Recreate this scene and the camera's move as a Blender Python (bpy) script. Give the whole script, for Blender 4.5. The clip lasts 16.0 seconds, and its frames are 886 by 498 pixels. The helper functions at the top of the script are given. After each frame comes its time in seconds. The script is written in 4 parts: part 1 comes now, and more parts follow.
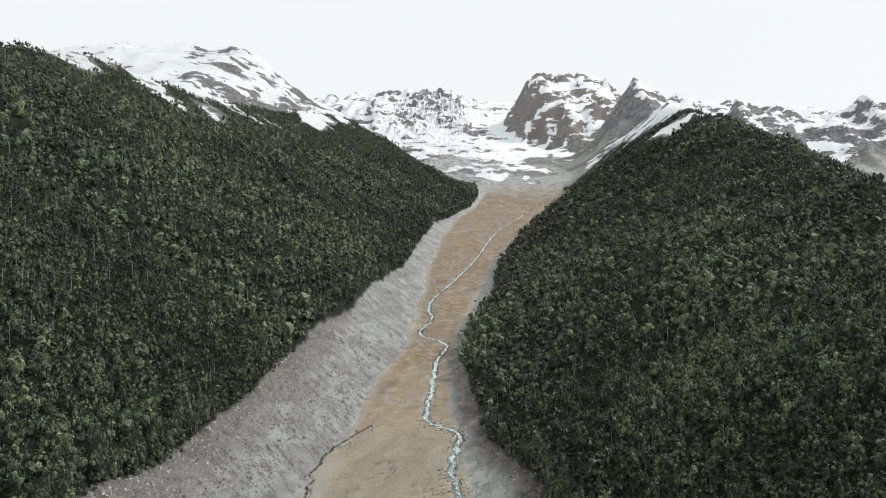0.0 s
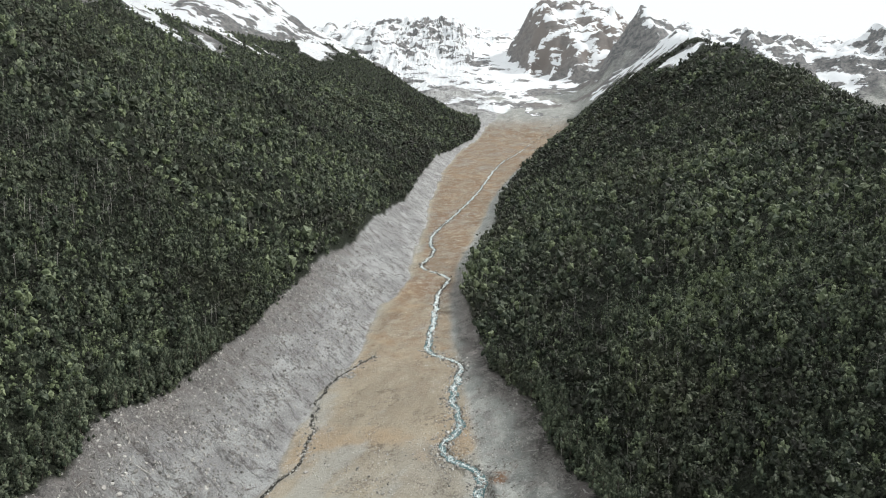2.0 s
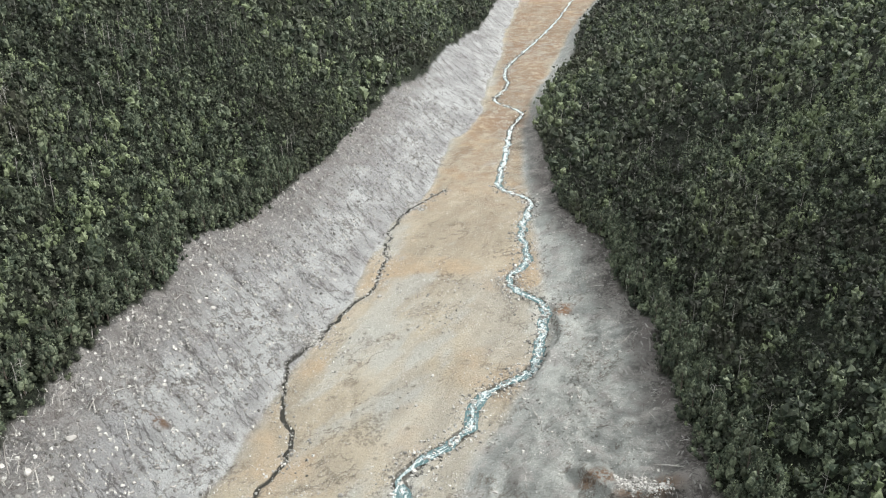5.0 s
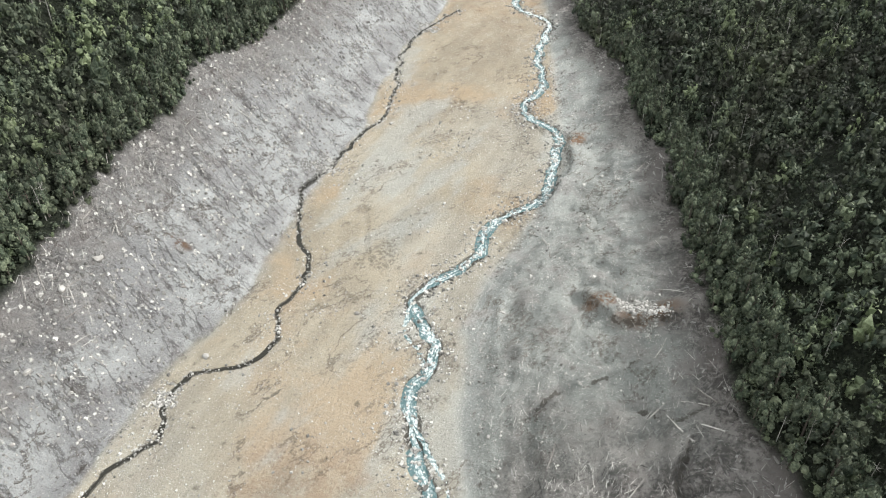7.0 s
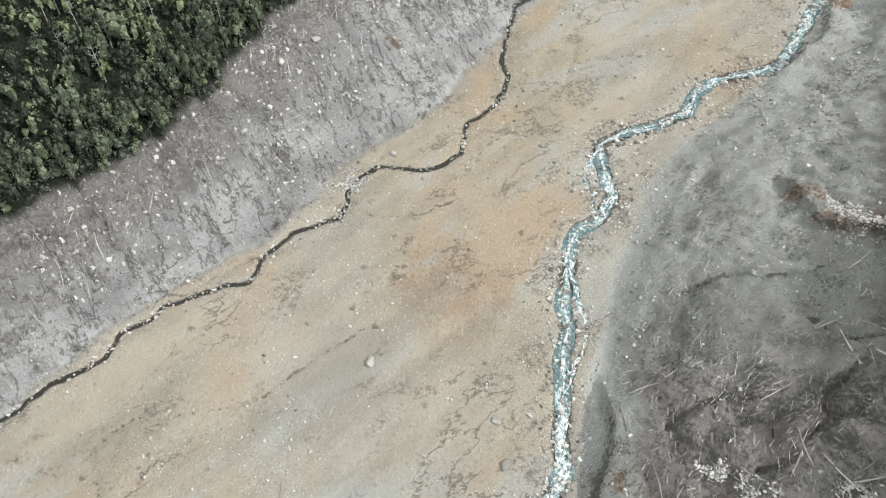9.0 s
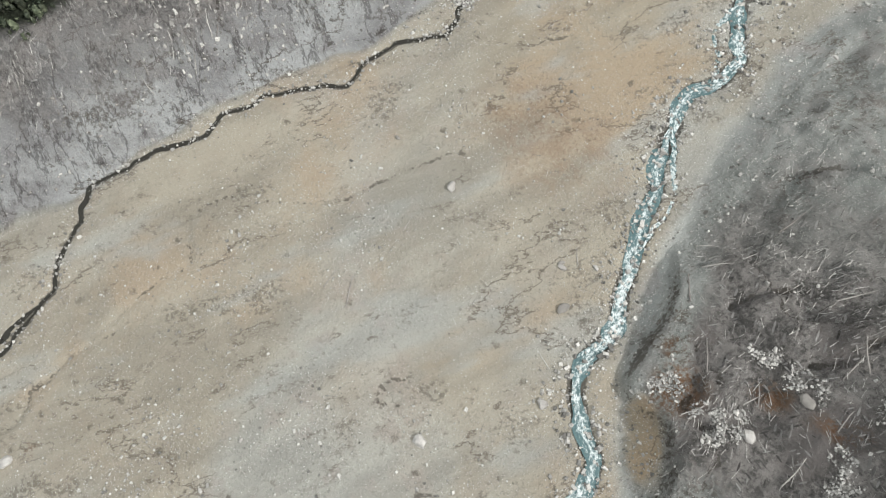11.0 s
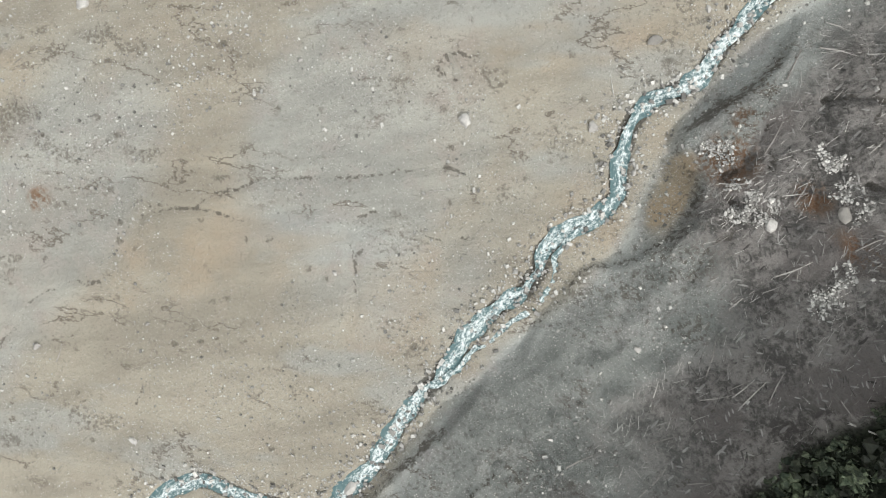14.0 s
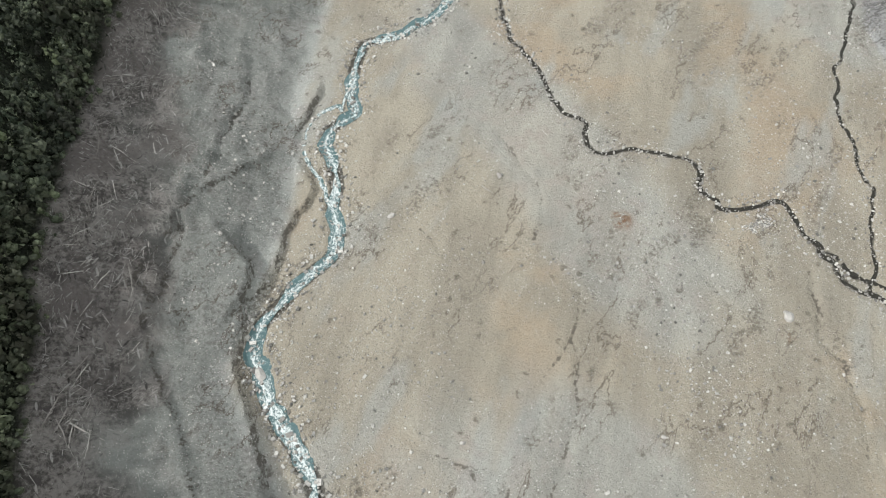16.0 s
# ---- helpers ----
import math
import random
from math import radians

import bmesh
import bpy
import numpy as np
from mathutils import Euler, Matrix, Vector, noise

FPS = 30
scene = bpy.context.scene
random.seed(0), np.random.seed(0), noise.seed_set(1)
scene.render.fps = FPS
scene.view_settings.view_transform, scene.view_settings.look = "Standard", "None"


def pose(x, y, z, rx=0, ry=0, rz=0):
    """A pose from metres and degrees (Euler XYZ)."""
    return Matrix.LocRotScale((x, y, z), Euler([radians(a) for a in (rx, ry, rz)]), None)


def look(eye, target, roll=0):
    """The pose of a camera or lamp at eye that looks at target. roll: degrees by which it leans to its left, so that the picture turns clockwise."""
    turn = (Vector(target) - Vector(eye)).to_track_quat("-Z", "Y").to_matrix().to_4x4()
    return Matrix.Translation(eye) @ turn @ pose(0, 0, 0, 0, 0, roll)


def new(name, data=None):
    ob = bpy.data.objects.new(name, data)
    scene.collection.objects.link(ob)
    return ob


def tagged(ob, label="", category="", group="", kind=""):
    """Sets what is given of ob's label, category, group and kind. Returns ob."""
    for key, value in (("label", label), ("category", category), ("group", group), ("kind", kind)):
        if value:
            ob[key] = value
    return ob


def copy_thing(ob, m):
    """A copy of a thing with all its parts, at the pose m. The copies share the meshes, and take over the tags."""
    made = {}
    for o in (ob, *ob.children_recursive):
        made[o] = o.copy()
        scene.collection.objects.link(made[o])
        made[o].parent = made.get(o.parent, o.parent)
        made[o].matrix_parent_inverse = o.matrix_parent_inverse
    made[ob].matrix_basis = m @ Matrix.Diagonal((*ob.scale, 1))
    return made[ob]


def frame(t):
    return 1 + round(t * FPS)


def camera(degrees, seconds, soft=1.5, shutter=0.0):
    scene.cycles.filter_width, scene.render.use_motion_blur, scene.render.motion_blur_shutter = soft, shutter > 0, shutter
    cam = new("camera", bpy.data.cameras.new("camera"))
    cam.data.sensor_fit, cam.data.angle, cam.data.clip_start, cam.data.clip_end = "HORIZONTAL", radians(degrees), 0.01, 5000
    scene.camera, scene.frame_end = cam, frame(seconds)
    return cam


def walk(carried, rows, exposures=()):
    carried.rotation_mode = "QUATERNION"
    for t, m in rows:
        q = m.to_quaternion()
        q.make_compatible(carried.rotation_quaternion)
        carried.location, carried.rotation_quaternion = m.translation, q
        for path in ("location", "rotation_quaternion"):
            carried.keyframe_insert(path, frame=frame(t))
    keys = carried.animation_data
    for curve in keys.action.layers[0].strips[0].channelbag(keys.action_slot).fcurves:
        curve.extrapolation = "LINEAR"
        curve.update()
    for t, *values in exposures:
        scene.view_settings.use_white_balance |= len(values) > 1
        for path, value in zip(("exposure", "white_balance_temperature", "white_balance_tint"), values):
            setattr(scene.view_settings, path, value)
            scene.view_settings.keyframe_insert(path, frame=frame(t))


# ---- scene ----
# A drone hangs still, 200 m over a debris-flow valley; its camera tilts from level to straight down and turns about.
EYE = (0.0, 0.0, 200.0)
cam = camera(66.47, 16.0, 1.1)
TURNS = [  # seconds, tilt from straight down, turn to the left of up-valley
    (0.0, 89.13, 0.0), (0.5, 88.21, 0.03), (1.0, 87.0, 0.07), (1.5, 85.38, 0.1), (2.0, 83.51, 0.14), (2.5, 81.73, 0.61),
    (3.0, 79.76, 2.14), (3.2, 78.86, 2.86), (5.3, 67.52, 6.5), (5.5, 66.02, 6.63), (6.0, 62.34, 6.87), (6.5, 58.9, 7.02),
    (7.0, 55.11, 7.43), (7.5, 51.54, 11.2), (8.0, 47.98, 17.4), (8.5, 44.43, 23.1), (9.0, 40.89, 27.6), (9.5, 37.37, 31.3),
    (10.0, 33.7, 34.7), (10.2, 32.23, 35.95), (12.3, 16.08, 46.9), (12.5, 14.09, 47.9), (12.8, 11.08, 49.45), (13.0, 7.89, 50.6),
    (13.5, 0.1, 54.57), (14.0, 0.0, 60.2), (14.5, 0.0, 74.15), (15.0, 0.5, 109.8), (15.5, 11.05, 143.5), (15.8, 18.98, 161.05),
    (16.0, 25.19, 172.7)]
EXPOSURES = [(0.0, -0.2), (1.5, -0.15), (2.5, 0.02), (3.2, 0.14), (5.5, 0.5), (8.0, 0.43), (9.0, 0.3), (10.2, 0.12), (12.5, 0.05), (14.0, 0.1), (16.0, 0.04)]
walk(cam, [(t, pose(*EYE, tilt, 0, turn)) for t, tilt, turn in TURNS], EXPOSURES)

# ---- light: a bright overcast sky with a weak, broad sun ----
SUN_UP, SUN_ROUND = 40.0, 80.0
world = bpy.data.worlds.new("overcast_sky")
scene.world = world
world.use_nodes = True
wt = world.node_tree
sky = wt.nodes.new("ShaderNodeTexSky")
sky.sky_type, sky.sun_disc = "NISHITA", False
sky.sun_elevation, sky.sun_rotation = radians(SUN_UP), radians(SUN_ROUND)
sky.dust_density, sky.altitude = 4.0, 800
grey = wt.nodes.new("ShaderNodeHueSaturation")
grey.inputs["Saturation"].default_value = 0.12
gain = wt.nodes.new("ShaderNodeMix")
gain.data_type, gain.blend_type = "RGBA", "MIX"
gain.inputs[0].default_value = 0.92
gain.inputs[7].default_value = (10.3, 10.75, 10.9, 1)
wt.links.new(sky.outputs[0], grey.inputs["Color"])
wt.links.new(grey.outputs[0], gain.inputs[6])
wt.links.new(gain.outputs[2], wt.nodes["Background"].inputs[0])
wt.nodes["Background"].inputs[1].default_value = 0.105
sun = new("sun", bpy.data.lights.new("sun", "SUN"))
sun.data.energy, sun.data.angle, sun.data.color = 3.0, radians(3), (1.0, 0.98, 0.95)
sun.matrix_world = look((0, 0, 0), (-math.sin(radians(SUN_ROUND)) * math.cos(radians(SUN_UP)), -math.cos(radians(SUN_ROUND)) * math.cos(radians(SUN_UP)), -math.sin(radians(SUN_UP))))


# ---- land form ----
# terrain begin
def cellhash(i, j, seed):
    h = (i.astype(np.int64) * 374761393 + j.astype(np.int64) * 668265263 + seed * 982451653) & 0x7FFFFFFF
    h = ((h ^ (h >> 13)) * 1274126177) & 0x7FFFFFFF
    return ((h ^ (h >> 16)) & 0xFFFF) / 65535.0


def lumps(x, y, size, seed=0):
    """Smooth noise from -1 to 1 with lumps of that size in metres."""
    x, y = x / size, y / size
    i, j = np.floor(x), np.floor(y)
    u, v = x - i, y - j
    u, v = u * u * u * (u * (u * 6 - 15) + 10), v * v * v * (v * (v * 6 - 15) + 10)
    a, b = cellhash(i, j, seed), cellhash(i + 1, j, seed)
    c, d = cellhash(i, j + 1, seed), cellhash(i + 1, j + 1, seed)
    return 2 * (a + (b - a) * u + (c - a) * v + (a - b - c + d) * u * v) - 1


def fractal(x, y, size, octaves=4, seed=0, ridged=False):
    total, amp, norm = 0.0, 1.0, 0.0
    for k in range(octaves):
        n = lumps(x * 0.8 + y * 0.6, y * 0.8 - x * 0.6, size, seed + 7 * k) if k % 2 else lumps(x, y, size, seed + 7 * k)
        total, norm = total + amp * (1 - 2 * np.abs(n) if ridged else n), norm + amp
        amp, size = amp * 0.5, size * 0.47
    return total / norm


def along(y, pairs):
    p = np.array(pairs, float)
    return np.interp(y, p[:, 0], p[:, 1])


def smooth(a, b, v):
    t = np.clip((v - a) / (b - a), 0, 1)
    return t * t * (3 - 2 * t)


FLOOR = [(-1500, -225), (2000, 300), (2300, 385), (2500, 455), (3000, 610), (3800, 880), (4700, 1150)]
TOE_L = [(-1500, -330), (-300, -225), (-100, -203), (-23, -187), (28, -171), (57, -164), (99, -144), (154, -122), (200, -105), (250, -99), (310, -89), (413, -79),
         (468, -63), (559, -56), (668, -34), (800, -28), (1000, -25), (1300, -8), (1600, 25), (1900, 85), (2150, 130), (2300, 180), (2600, 160), (4700, 100)]
TOE_R = [(-1500, 60), (-260, 20), (-180, 38), (-120, 40), (-64, 60), (-20, 42), (40, 26), (75, 5), (100, -4), (150, -14), (190, -16), (220, -10), (260, 8), (300, 22), (340, 20), (400, 16), (500, 8),
         (600, 8), (700, 16), (860, 45), (1050, 75), (1300, 130), (1620, 225), (1900, 320), (2300, 440), (4700, 900)]
CREST_L = [(-1500, -480, 60), (-400, -470, 170), (0, -480, 235), (400, -505, 325), (800, -524, 415), (1000, -535, 468), (1500, -456, 493), (1750, -415, 522),
           (2050, -272, 562), (2150, -165, 447), (2250, 60, 360), (2400, 60, 425), (2600, 60, 490), (4700, 0, 1155)]
CREST_R = [(-1500, 420, 20), (-400, 330, 90), (0, 345, 150), (300, 360, 185), (600, 393, 238), (850, 456, 292), (950, 482, 328), (1200, 497, 410), (1400, 504, 466), (1700, 591, 528),
           (2000, 662, 598), (2300, 700, 600), (2600, 752, 640), (3000, 800, 700), (4700, 1000, 1150)]
# far ranges: distance up the valley, slope of the near face, roughness, then the skyline from west to east
RANGES = [
    (2300, 0.46, 22, [(-3000, 700), (-1650, 800), (-1123, 850), (-950, 842), (-780, 840), (-680, 832), (-546, 734), (-411, 655), (-306, 600), (-150, 300), (3000, -500)]),
    (4150, 0.42, 48, [(-3000, 900), (-1200, 950), (-640, 1055), (-330, 1095), (-180, 1060), (55, 1075), (200, 1010), (400, 1000), (560, 1060), (1400, 1040), (3000, 900)]),
    (3450, 0.72, 85, [(-3000, 0), (150, 500), (310, 800), (400, 930), (465, 1000), (580, 1012), (760, 985), (880, 950), (980, 800), (1150, 700), (3000, 300)]),
    (2650, 0.80, 45, [(-3000, 0), (450, 360), (620, 640), (720, 770), (752, 815), (800, 780), (900, 690), (1020, 560), (1400, 300), (3000, 0)]),
    (3300, 0.70, 62, [(-3000, 0), (1200, 650), (1420, 830), (1520, 845), (1640, 770), (1800, 780), (1980, 850), (2160, 845), (2500, 900), (3000, 900)]),
]


def bank(t):
    """The right bank: a quick rise from the stream, then a flatter shoulder."""
    return 0.30 * np.minimum(t, 30) + 0.24 * np.clip(t - 30, 0, 60)


def land(x, y, detail=True):
    x, y = np.asarray(x, float), np.asarray(y, float)
    f, tl, tr = along(y, FLOOR), along(y, TOE_L), along(y, TOE_R)
    clx, clz = along(y, [r[:2] for r in CREST_L]), along(y, [(r[0], r[2]) for r in CREST_L])
    crx, crz = along(y, [r[:2] for r in CREST_R]), along(y, [(r[0], r[2]) for r in CREST_R])
    a = (tl - x) / np.maximum(tl - clx, 1)
    left = f + (clz - f) * np.clip(a, 0, 1) - (0.15 - 0.12 * smooth(2200, 2400, y)) * np.clip(clx - x, 0, None) * (a > 1)
    b = (x - tr) / np.maximum(crx - tr, 1)
    d = np.clip(x - tr, 0, None)
    near = smooth(900, 500, y)
    rise = np.clip(b, 0, 1)
    reach = np.maximum(crx - tr, 1)
    right_near = f + bank(d) * smooth(1, 0, rise) + (crz - f) * (rise * rise * 0.35 + rise * 0.65) * smooth(0, 0.5, rise)
    right_far = f + (crz - f) * rise
    right = near * right_near + (1 - near) * right_far
    right = np.where(b > 1, crz - (0.55 + 0.2 * smooth(1500, 2300, y)) * (x - crx), right)
    z = np.where(x < tl, left, np.where(x > tr, right, f))
    far = smooth(1500, 2300, y)
    # the wall of the cirque behind the neck
    for where, steep, rough, line in RANGES:
        peak = along(x, line)
        m = peak - steep * np.abs(y - where)
        if detail:
            m = m + rough * (fractal(x, y * 0.4, 150, 6, 31, True) + 0.5 * fractal(x, y, 60, 4, 37)) * smooth(-250, 60, m - z)
        z = np.maximum(z, m)
    if detail:
        inflow = smooth(0, 25, x - tl) * smooth(0, 12, tr - x) * smooth(1900, 1500, y)
        onleft, onright = smooth(0, 20, tl - x), smooth(0, 16, x - tr)
        z = z + fractal(x, y, 34, 4, 3) * (0.5 * inflow + 1.6 * (1 - inflow)) + fractal(x, y, 7, 3, 5) * (0.16 * inflow + 0.5 * (1 - inflow))
        # rills that run down the left scree, hollows on the right shoulder, spurs higher up
        rill = 1 - np.abs(lumps(y + 0.35 * x + 5 * lumps(x, y, 25, 12) + 1.5 * lumps(x, y, 6, 13), x * 0.12, 17, 11))
        z = z - 2.6 * onleft * smooth(0.78, 1.0, rill) * smooth(1500, 900, y)
        z = z + (onleft * 0.9 + onright * 1.1) * fractal(x * 0.7, y, 5.5, 3, 17, True) * smooth(700, 350, y)
        z = z + onright * (2.0 * fractal(x, y, 30, 3, 15, True) + 1.2 * fractal(x, y, 9, 4, 16, True)) * smooth(900, 500, y)
        high = smooth(30, 220, np.maximum(tl - x, x - tr))
        z = z + high * (7 * fractal(x, y, 170, 3, 21, True) + 11 * fractal(x * 0.4, y, 85, 3, 27, True)) + far * (9 * fractal(x, y, 90, 4, 23, True) + 16 * smooth(2350, 2700, y) * fractal(x, y, 140, 5, 24, True))
    return z
# terrain end
# ---- plan lines ----
FOREST_L = [(-1500, -420), (-300, -290), (-100, -255), (0, -222), (39, -207), (66, -200), (92, -186), (121, -174), (166, -169), (190, -163), (243, -162), (265, -156),
            (302, -158), (335, -142), (372, -138), (442, -126), (549, -112), (597, -111), (654, -90), (777, -81), (956, -55), (1170, -43), (1468, -17), (1874, 72), (2100, 110)]
FOREST_R = [(-1500, 160), (-221, 103), (-147, 109), (-93, 112), (-42, 107), (20, 95), (63, 85), (117, 78), (134, 70), (160, 66), (207, 64), (252, 63), (293, 64),
            (326, 55), (367, 52), (437, 30), (493, 26), (597, 14), (697, 27), (828, 59), (1027, 82), (1299, 150), (1620, 250), (2100, 400)]
STREAM_UP = [(345, 2200), (246, 1884), (180, 1650), (115, 1435), (52, 1105), (12, 932), (-16, 807), (-12, 744), (-23, 690), (3, 652), (-5, 603), (-9, 535), (-12, 481),
             (9, 457), (8, 430), (5, 405), (9, 377), (-1, 347), (16, 326), (16, 296), (11, 275), (-10, 253), (-17, 231), (-32, 215), (-39, 202), (-29, 188), (-27, 178)]
STREAM_DOWN = [(-27, 178), (-32, 163), (-28, 145), (-22, 128), (-20, 117), (-14, 105), (-7, 88), (-6, 73), (-1, 59), (13, 48), (14, 29), (22, 17), (25, -4), (34, -25),
               (43, -44), (51, -62), (52, -72), (47, -84), (36, -96), (24, -106), (26, -123), (23, -139), (26, -160), (14, -171), (14, -187), (9, -211), (-11, -218), (-31, -235), (-45, -290), (-60, -400)]
SIDE_STREAM = [(-52, 469), (-75, 422), (-77, 390), (-74, 360), (-75, 335), (-87, 312), (-90, 293), (-98, 270), (-98, 247), (-90, 230), (-86, 210), (-90, 192), (-88, 178),
               (-95, 167), (-115, 159), (-115, 145), (-113, 135), (-127, 122), (-128, 108), (-129, 97), (-142, 85), (-150, 75), (-157, 52), (-169, 22), (-169, 10), (-158, -10),
               (-151, -22), (-149, -41), (-154, -55), (-145, -71), (-142, -88), (-136, -103), (-121, -103), (-110, -110), (-111, -126), (-93, -135), (-78, -136), (-78, -153),
               (-68, -160), (-66, -179), (-56, -209), (-56, -233), (-50, -280)]
CREEK = [(-225, -230), (-212, -201), (-187, -164), (-176, -131), (-170, -101), (-161, -80), (-152, -62)]


def course(points, step, wander, seed):
    """Evenly spaced points along a smooth line through the plan points, with a little wander."""
    p = np.array(points, float)
    q = np.vstack([2 * p[0] - p[1], p, 2 * p[-1] - p[-2]])
    out = []
    for k in range(1, len(q) - 2):
        a, b, c, d = q[k - 1:k + 3]
        n = max(2, int(np.linalg.norm(c - b) / step))
        t = np.arange(n)[:, None] / n
        out.append(0.5 * (2 * b + (c - a) * t + (2 * a - 5 * b + 4 * c - d) * t * t + (3 * b - a - 3 * c + d) * t ** 3))
    out = np.vstack(out)
    s = np.arange(len(out)) * step
    out[:, 0] += wander * lumps(s, s * 0, 9, seed) + 0.5 * wander * lumps(s, s * 0, 4, seed + 1)
    out[:, 1] += wander * lumps(s, s * 0 + 50, 9, seed + 2)
    return out


MAIN = course(STREAM_UP + STREAM_DOWN[1:], 1.5, 1.3, 40)
SIDE = course(SIDE_STREAM, 0.9, 1.9, 50)
BROOK = course(CREEK, 0.9, 1.8, 60)


def loop_off(line, a, b, out, seed):
    """A side arm that leaves a course at point a and comes back at b."""
    seg = line[a:b]
    t = np.linspace(0, 1, len(seg))
    d = np.gradient(seg, axis=0)
    d /= np.linalg.norm(d, axis=1)[:, None] + 1e-9
    off = out * np.sin(np.pi * t) ** 0.7 + 0.8 * lumps(t * len(seg) * 1.5, t * 0, 6, seed) * np.sin(np.pi * t)
    return seg + np.stack([d[:, 1], -d[:, 0]], 1) * off[:, None]


def nearest(line, x, y):
    k = int(np.argmin((line[:, 0] - x) ** 2 + (line[:, 1] - y) ** 2))
    return k


ARMS = [loop_off(MAIN, nearest(MAIN, -39, 202), nearest(MAIN, -30, 170), 7.5, 70), loop_off(MAIN, nearest(MAIN, -29, 150), nearest(MAIN, -14, 105), -5.5, 71),
        loop_off(MAIN, nearest(MAIN, 14, 40), nearest(MAIN, 34, -25), -5.5, 72), loop_off(MAIN, nearest(MAIN, 26, -123), nearest(MAIN, 14, -187), -9, 73),
        loop_off(SIDE, nearest(SIDE, -151, -22), nearest(SIDE, -142, -88), 5, 74)]
# line, half width, depth of the bed
WATERS = [(MAIN, 2.4, 1.0), (SIDE, 0.9, 0.6), (BROOK, 0.5, 0.35)] + [(a, 0.6, 0.35) for a in ARMS]


def grid_lines(near, cell, lo, hi, grow_lo, grow_hi, widest):
    mid = list(np.arange(near[0], near[1], cell))
    up, v, c = [], mid[-1], cell
    while v < hi:
        c = min(c * grow_hi, widest)
        v += c
        up.append(v)
    down, v, c = [], mid[0], cell
    while v > lo:
        c = min(c * grow_lo, widest)
        v -= c
        down.append(v)
    return np.array(down[::-1] + mid + up)


GX = grid_lines((-222, 118), 1.12, -2900, 2900, 1.05, 1.05, 19)
GY = grid_lines((-240, 300), 1.12, -1400, 4600, 1.08, 1.021, 18)


def distance_field():
    """How far each place of the sheet lies from each water course, in metres, up to 40."""
    fields = []
    for line, half, depth in WATERS:
        d = np.full((len(GY), len(GX)), 40.0)
        for px, py in line:
            i0, i1 = np.searchsorted(GX, (px - 20, px + 20))
            j0, j1 = np.searchsorted(GY, (py - 20, py + 20))
            r = np.sqrt((GX[None, i0:i1] - px) ** 2 + (GY[j0:j1, None] - py) ** 2)
            d[j0:j1, i0:i1] = np.minimum(d[j0:j1, i0:i1], r)
        fields.append(d)
    return fields


XX, YY = np.meshgrid(GX, GY)
ZZ = land(XX, YY)
FIELDS = distance_field()
BASE = land(XX, YY, False)
WET = np.zeros_like(ZZ)
STONY = np.zeros_like(ZZ)
for (line, half, depth), d in zip(WATERS, FIELDS):
    calm = smooth(half + 5, half + 0.5, d)
    ZZ = ZZ * (1 - calm) + (BASE + 0.25 * (ZZ - BASE)) * calm
CALM = np.max([smooth(half + 4, half + 1, d) for (line, half, depth), d in zip(WATERS, FIELDS)], axis=0)


def line_field(line, reach):
    """Distance to a line, and on which side of it a place lies (positive: to the right of its run)."""
    d, side = np.full(ZZ.shape, 1e3), np.zeros(ZZ.shape)
    run = np.gradient(line, axis=0)
    for (px, py), (rx, ry) in zip(line, run):
        i0, i1 = np.searchsorted(GX, (px - reach, px + reach))
        j0, j1 = np.searchsorted(GY, (py - reach, py + reach))
        dx, dy = GX[None, i0:i1] - px, GY[j0:j1, None] - py
        r = np.sqrt(dx ** 2 + dy ** 2)
        near = r < d[j0:j1, i0:i1]
        d[j0:j1, i0:i1] = np.where(near, r, d[j0:j1, i0:i1])
        side[j0:j1, i0:i1] = np.where(near, np.sign(ry * dx - rx * dy), side[j0:j1, i0:i1])
    return d, side


# steps in the ground: plan line, height of its right-hand side over the left, how far back it fades
SCARPS = [([(-1, 103), (3, 95), (4, 85), (6, 74), (12, 68), (20, 68), (27, 60)], -3.2, 18), ([(27, 60), (29, 46), (26, 34), (34, 12)], -1.6, 20),
          ([(46, -27), (52, -46), (58, -65), (56, -83), (53, -104)], -3.4, 26), ([(55, -87), (44, -101), (42, -118), (33, -133), (34, -158), (30, -183)], -2.0, 16),
          ([(14, 277), (37, 283), (60, 288)], 3.5, 22), ([(53, 135), (48, 123), (47, 109)], 2.2, 10), ([(26, 196), (35, 185), (56, 180)], -2.8, 14),
          ([(6, 330), (22, 312), (24, 290), (16, 276)], -3.0, 14), ([(62, -20), (72, -46), (84, -76), (79, -116), (52, -146)], -1.0, 18), ([(12, 118), (30, 112), (52, 118)], 2.6, 16)]
# mask for shade painted along each step, where the relief alone looks soft
SCARP_SHADE = np.zeros_like(ZZ)
for points, high, back in SCARPS:
    d, side = line_field(course(points, 0.7, 2.4, 33), back + 2)
    ZZ += 1.2 * abs(high) * smooth(-0.7, 0.7, math.copysign(1, high) * d * side) * smooth(back, 0, d) * (1 - CALM)
    SCARP_SHADE = np.maximum(SCARP_SHADE, smooth(2.3, 0.3, d))
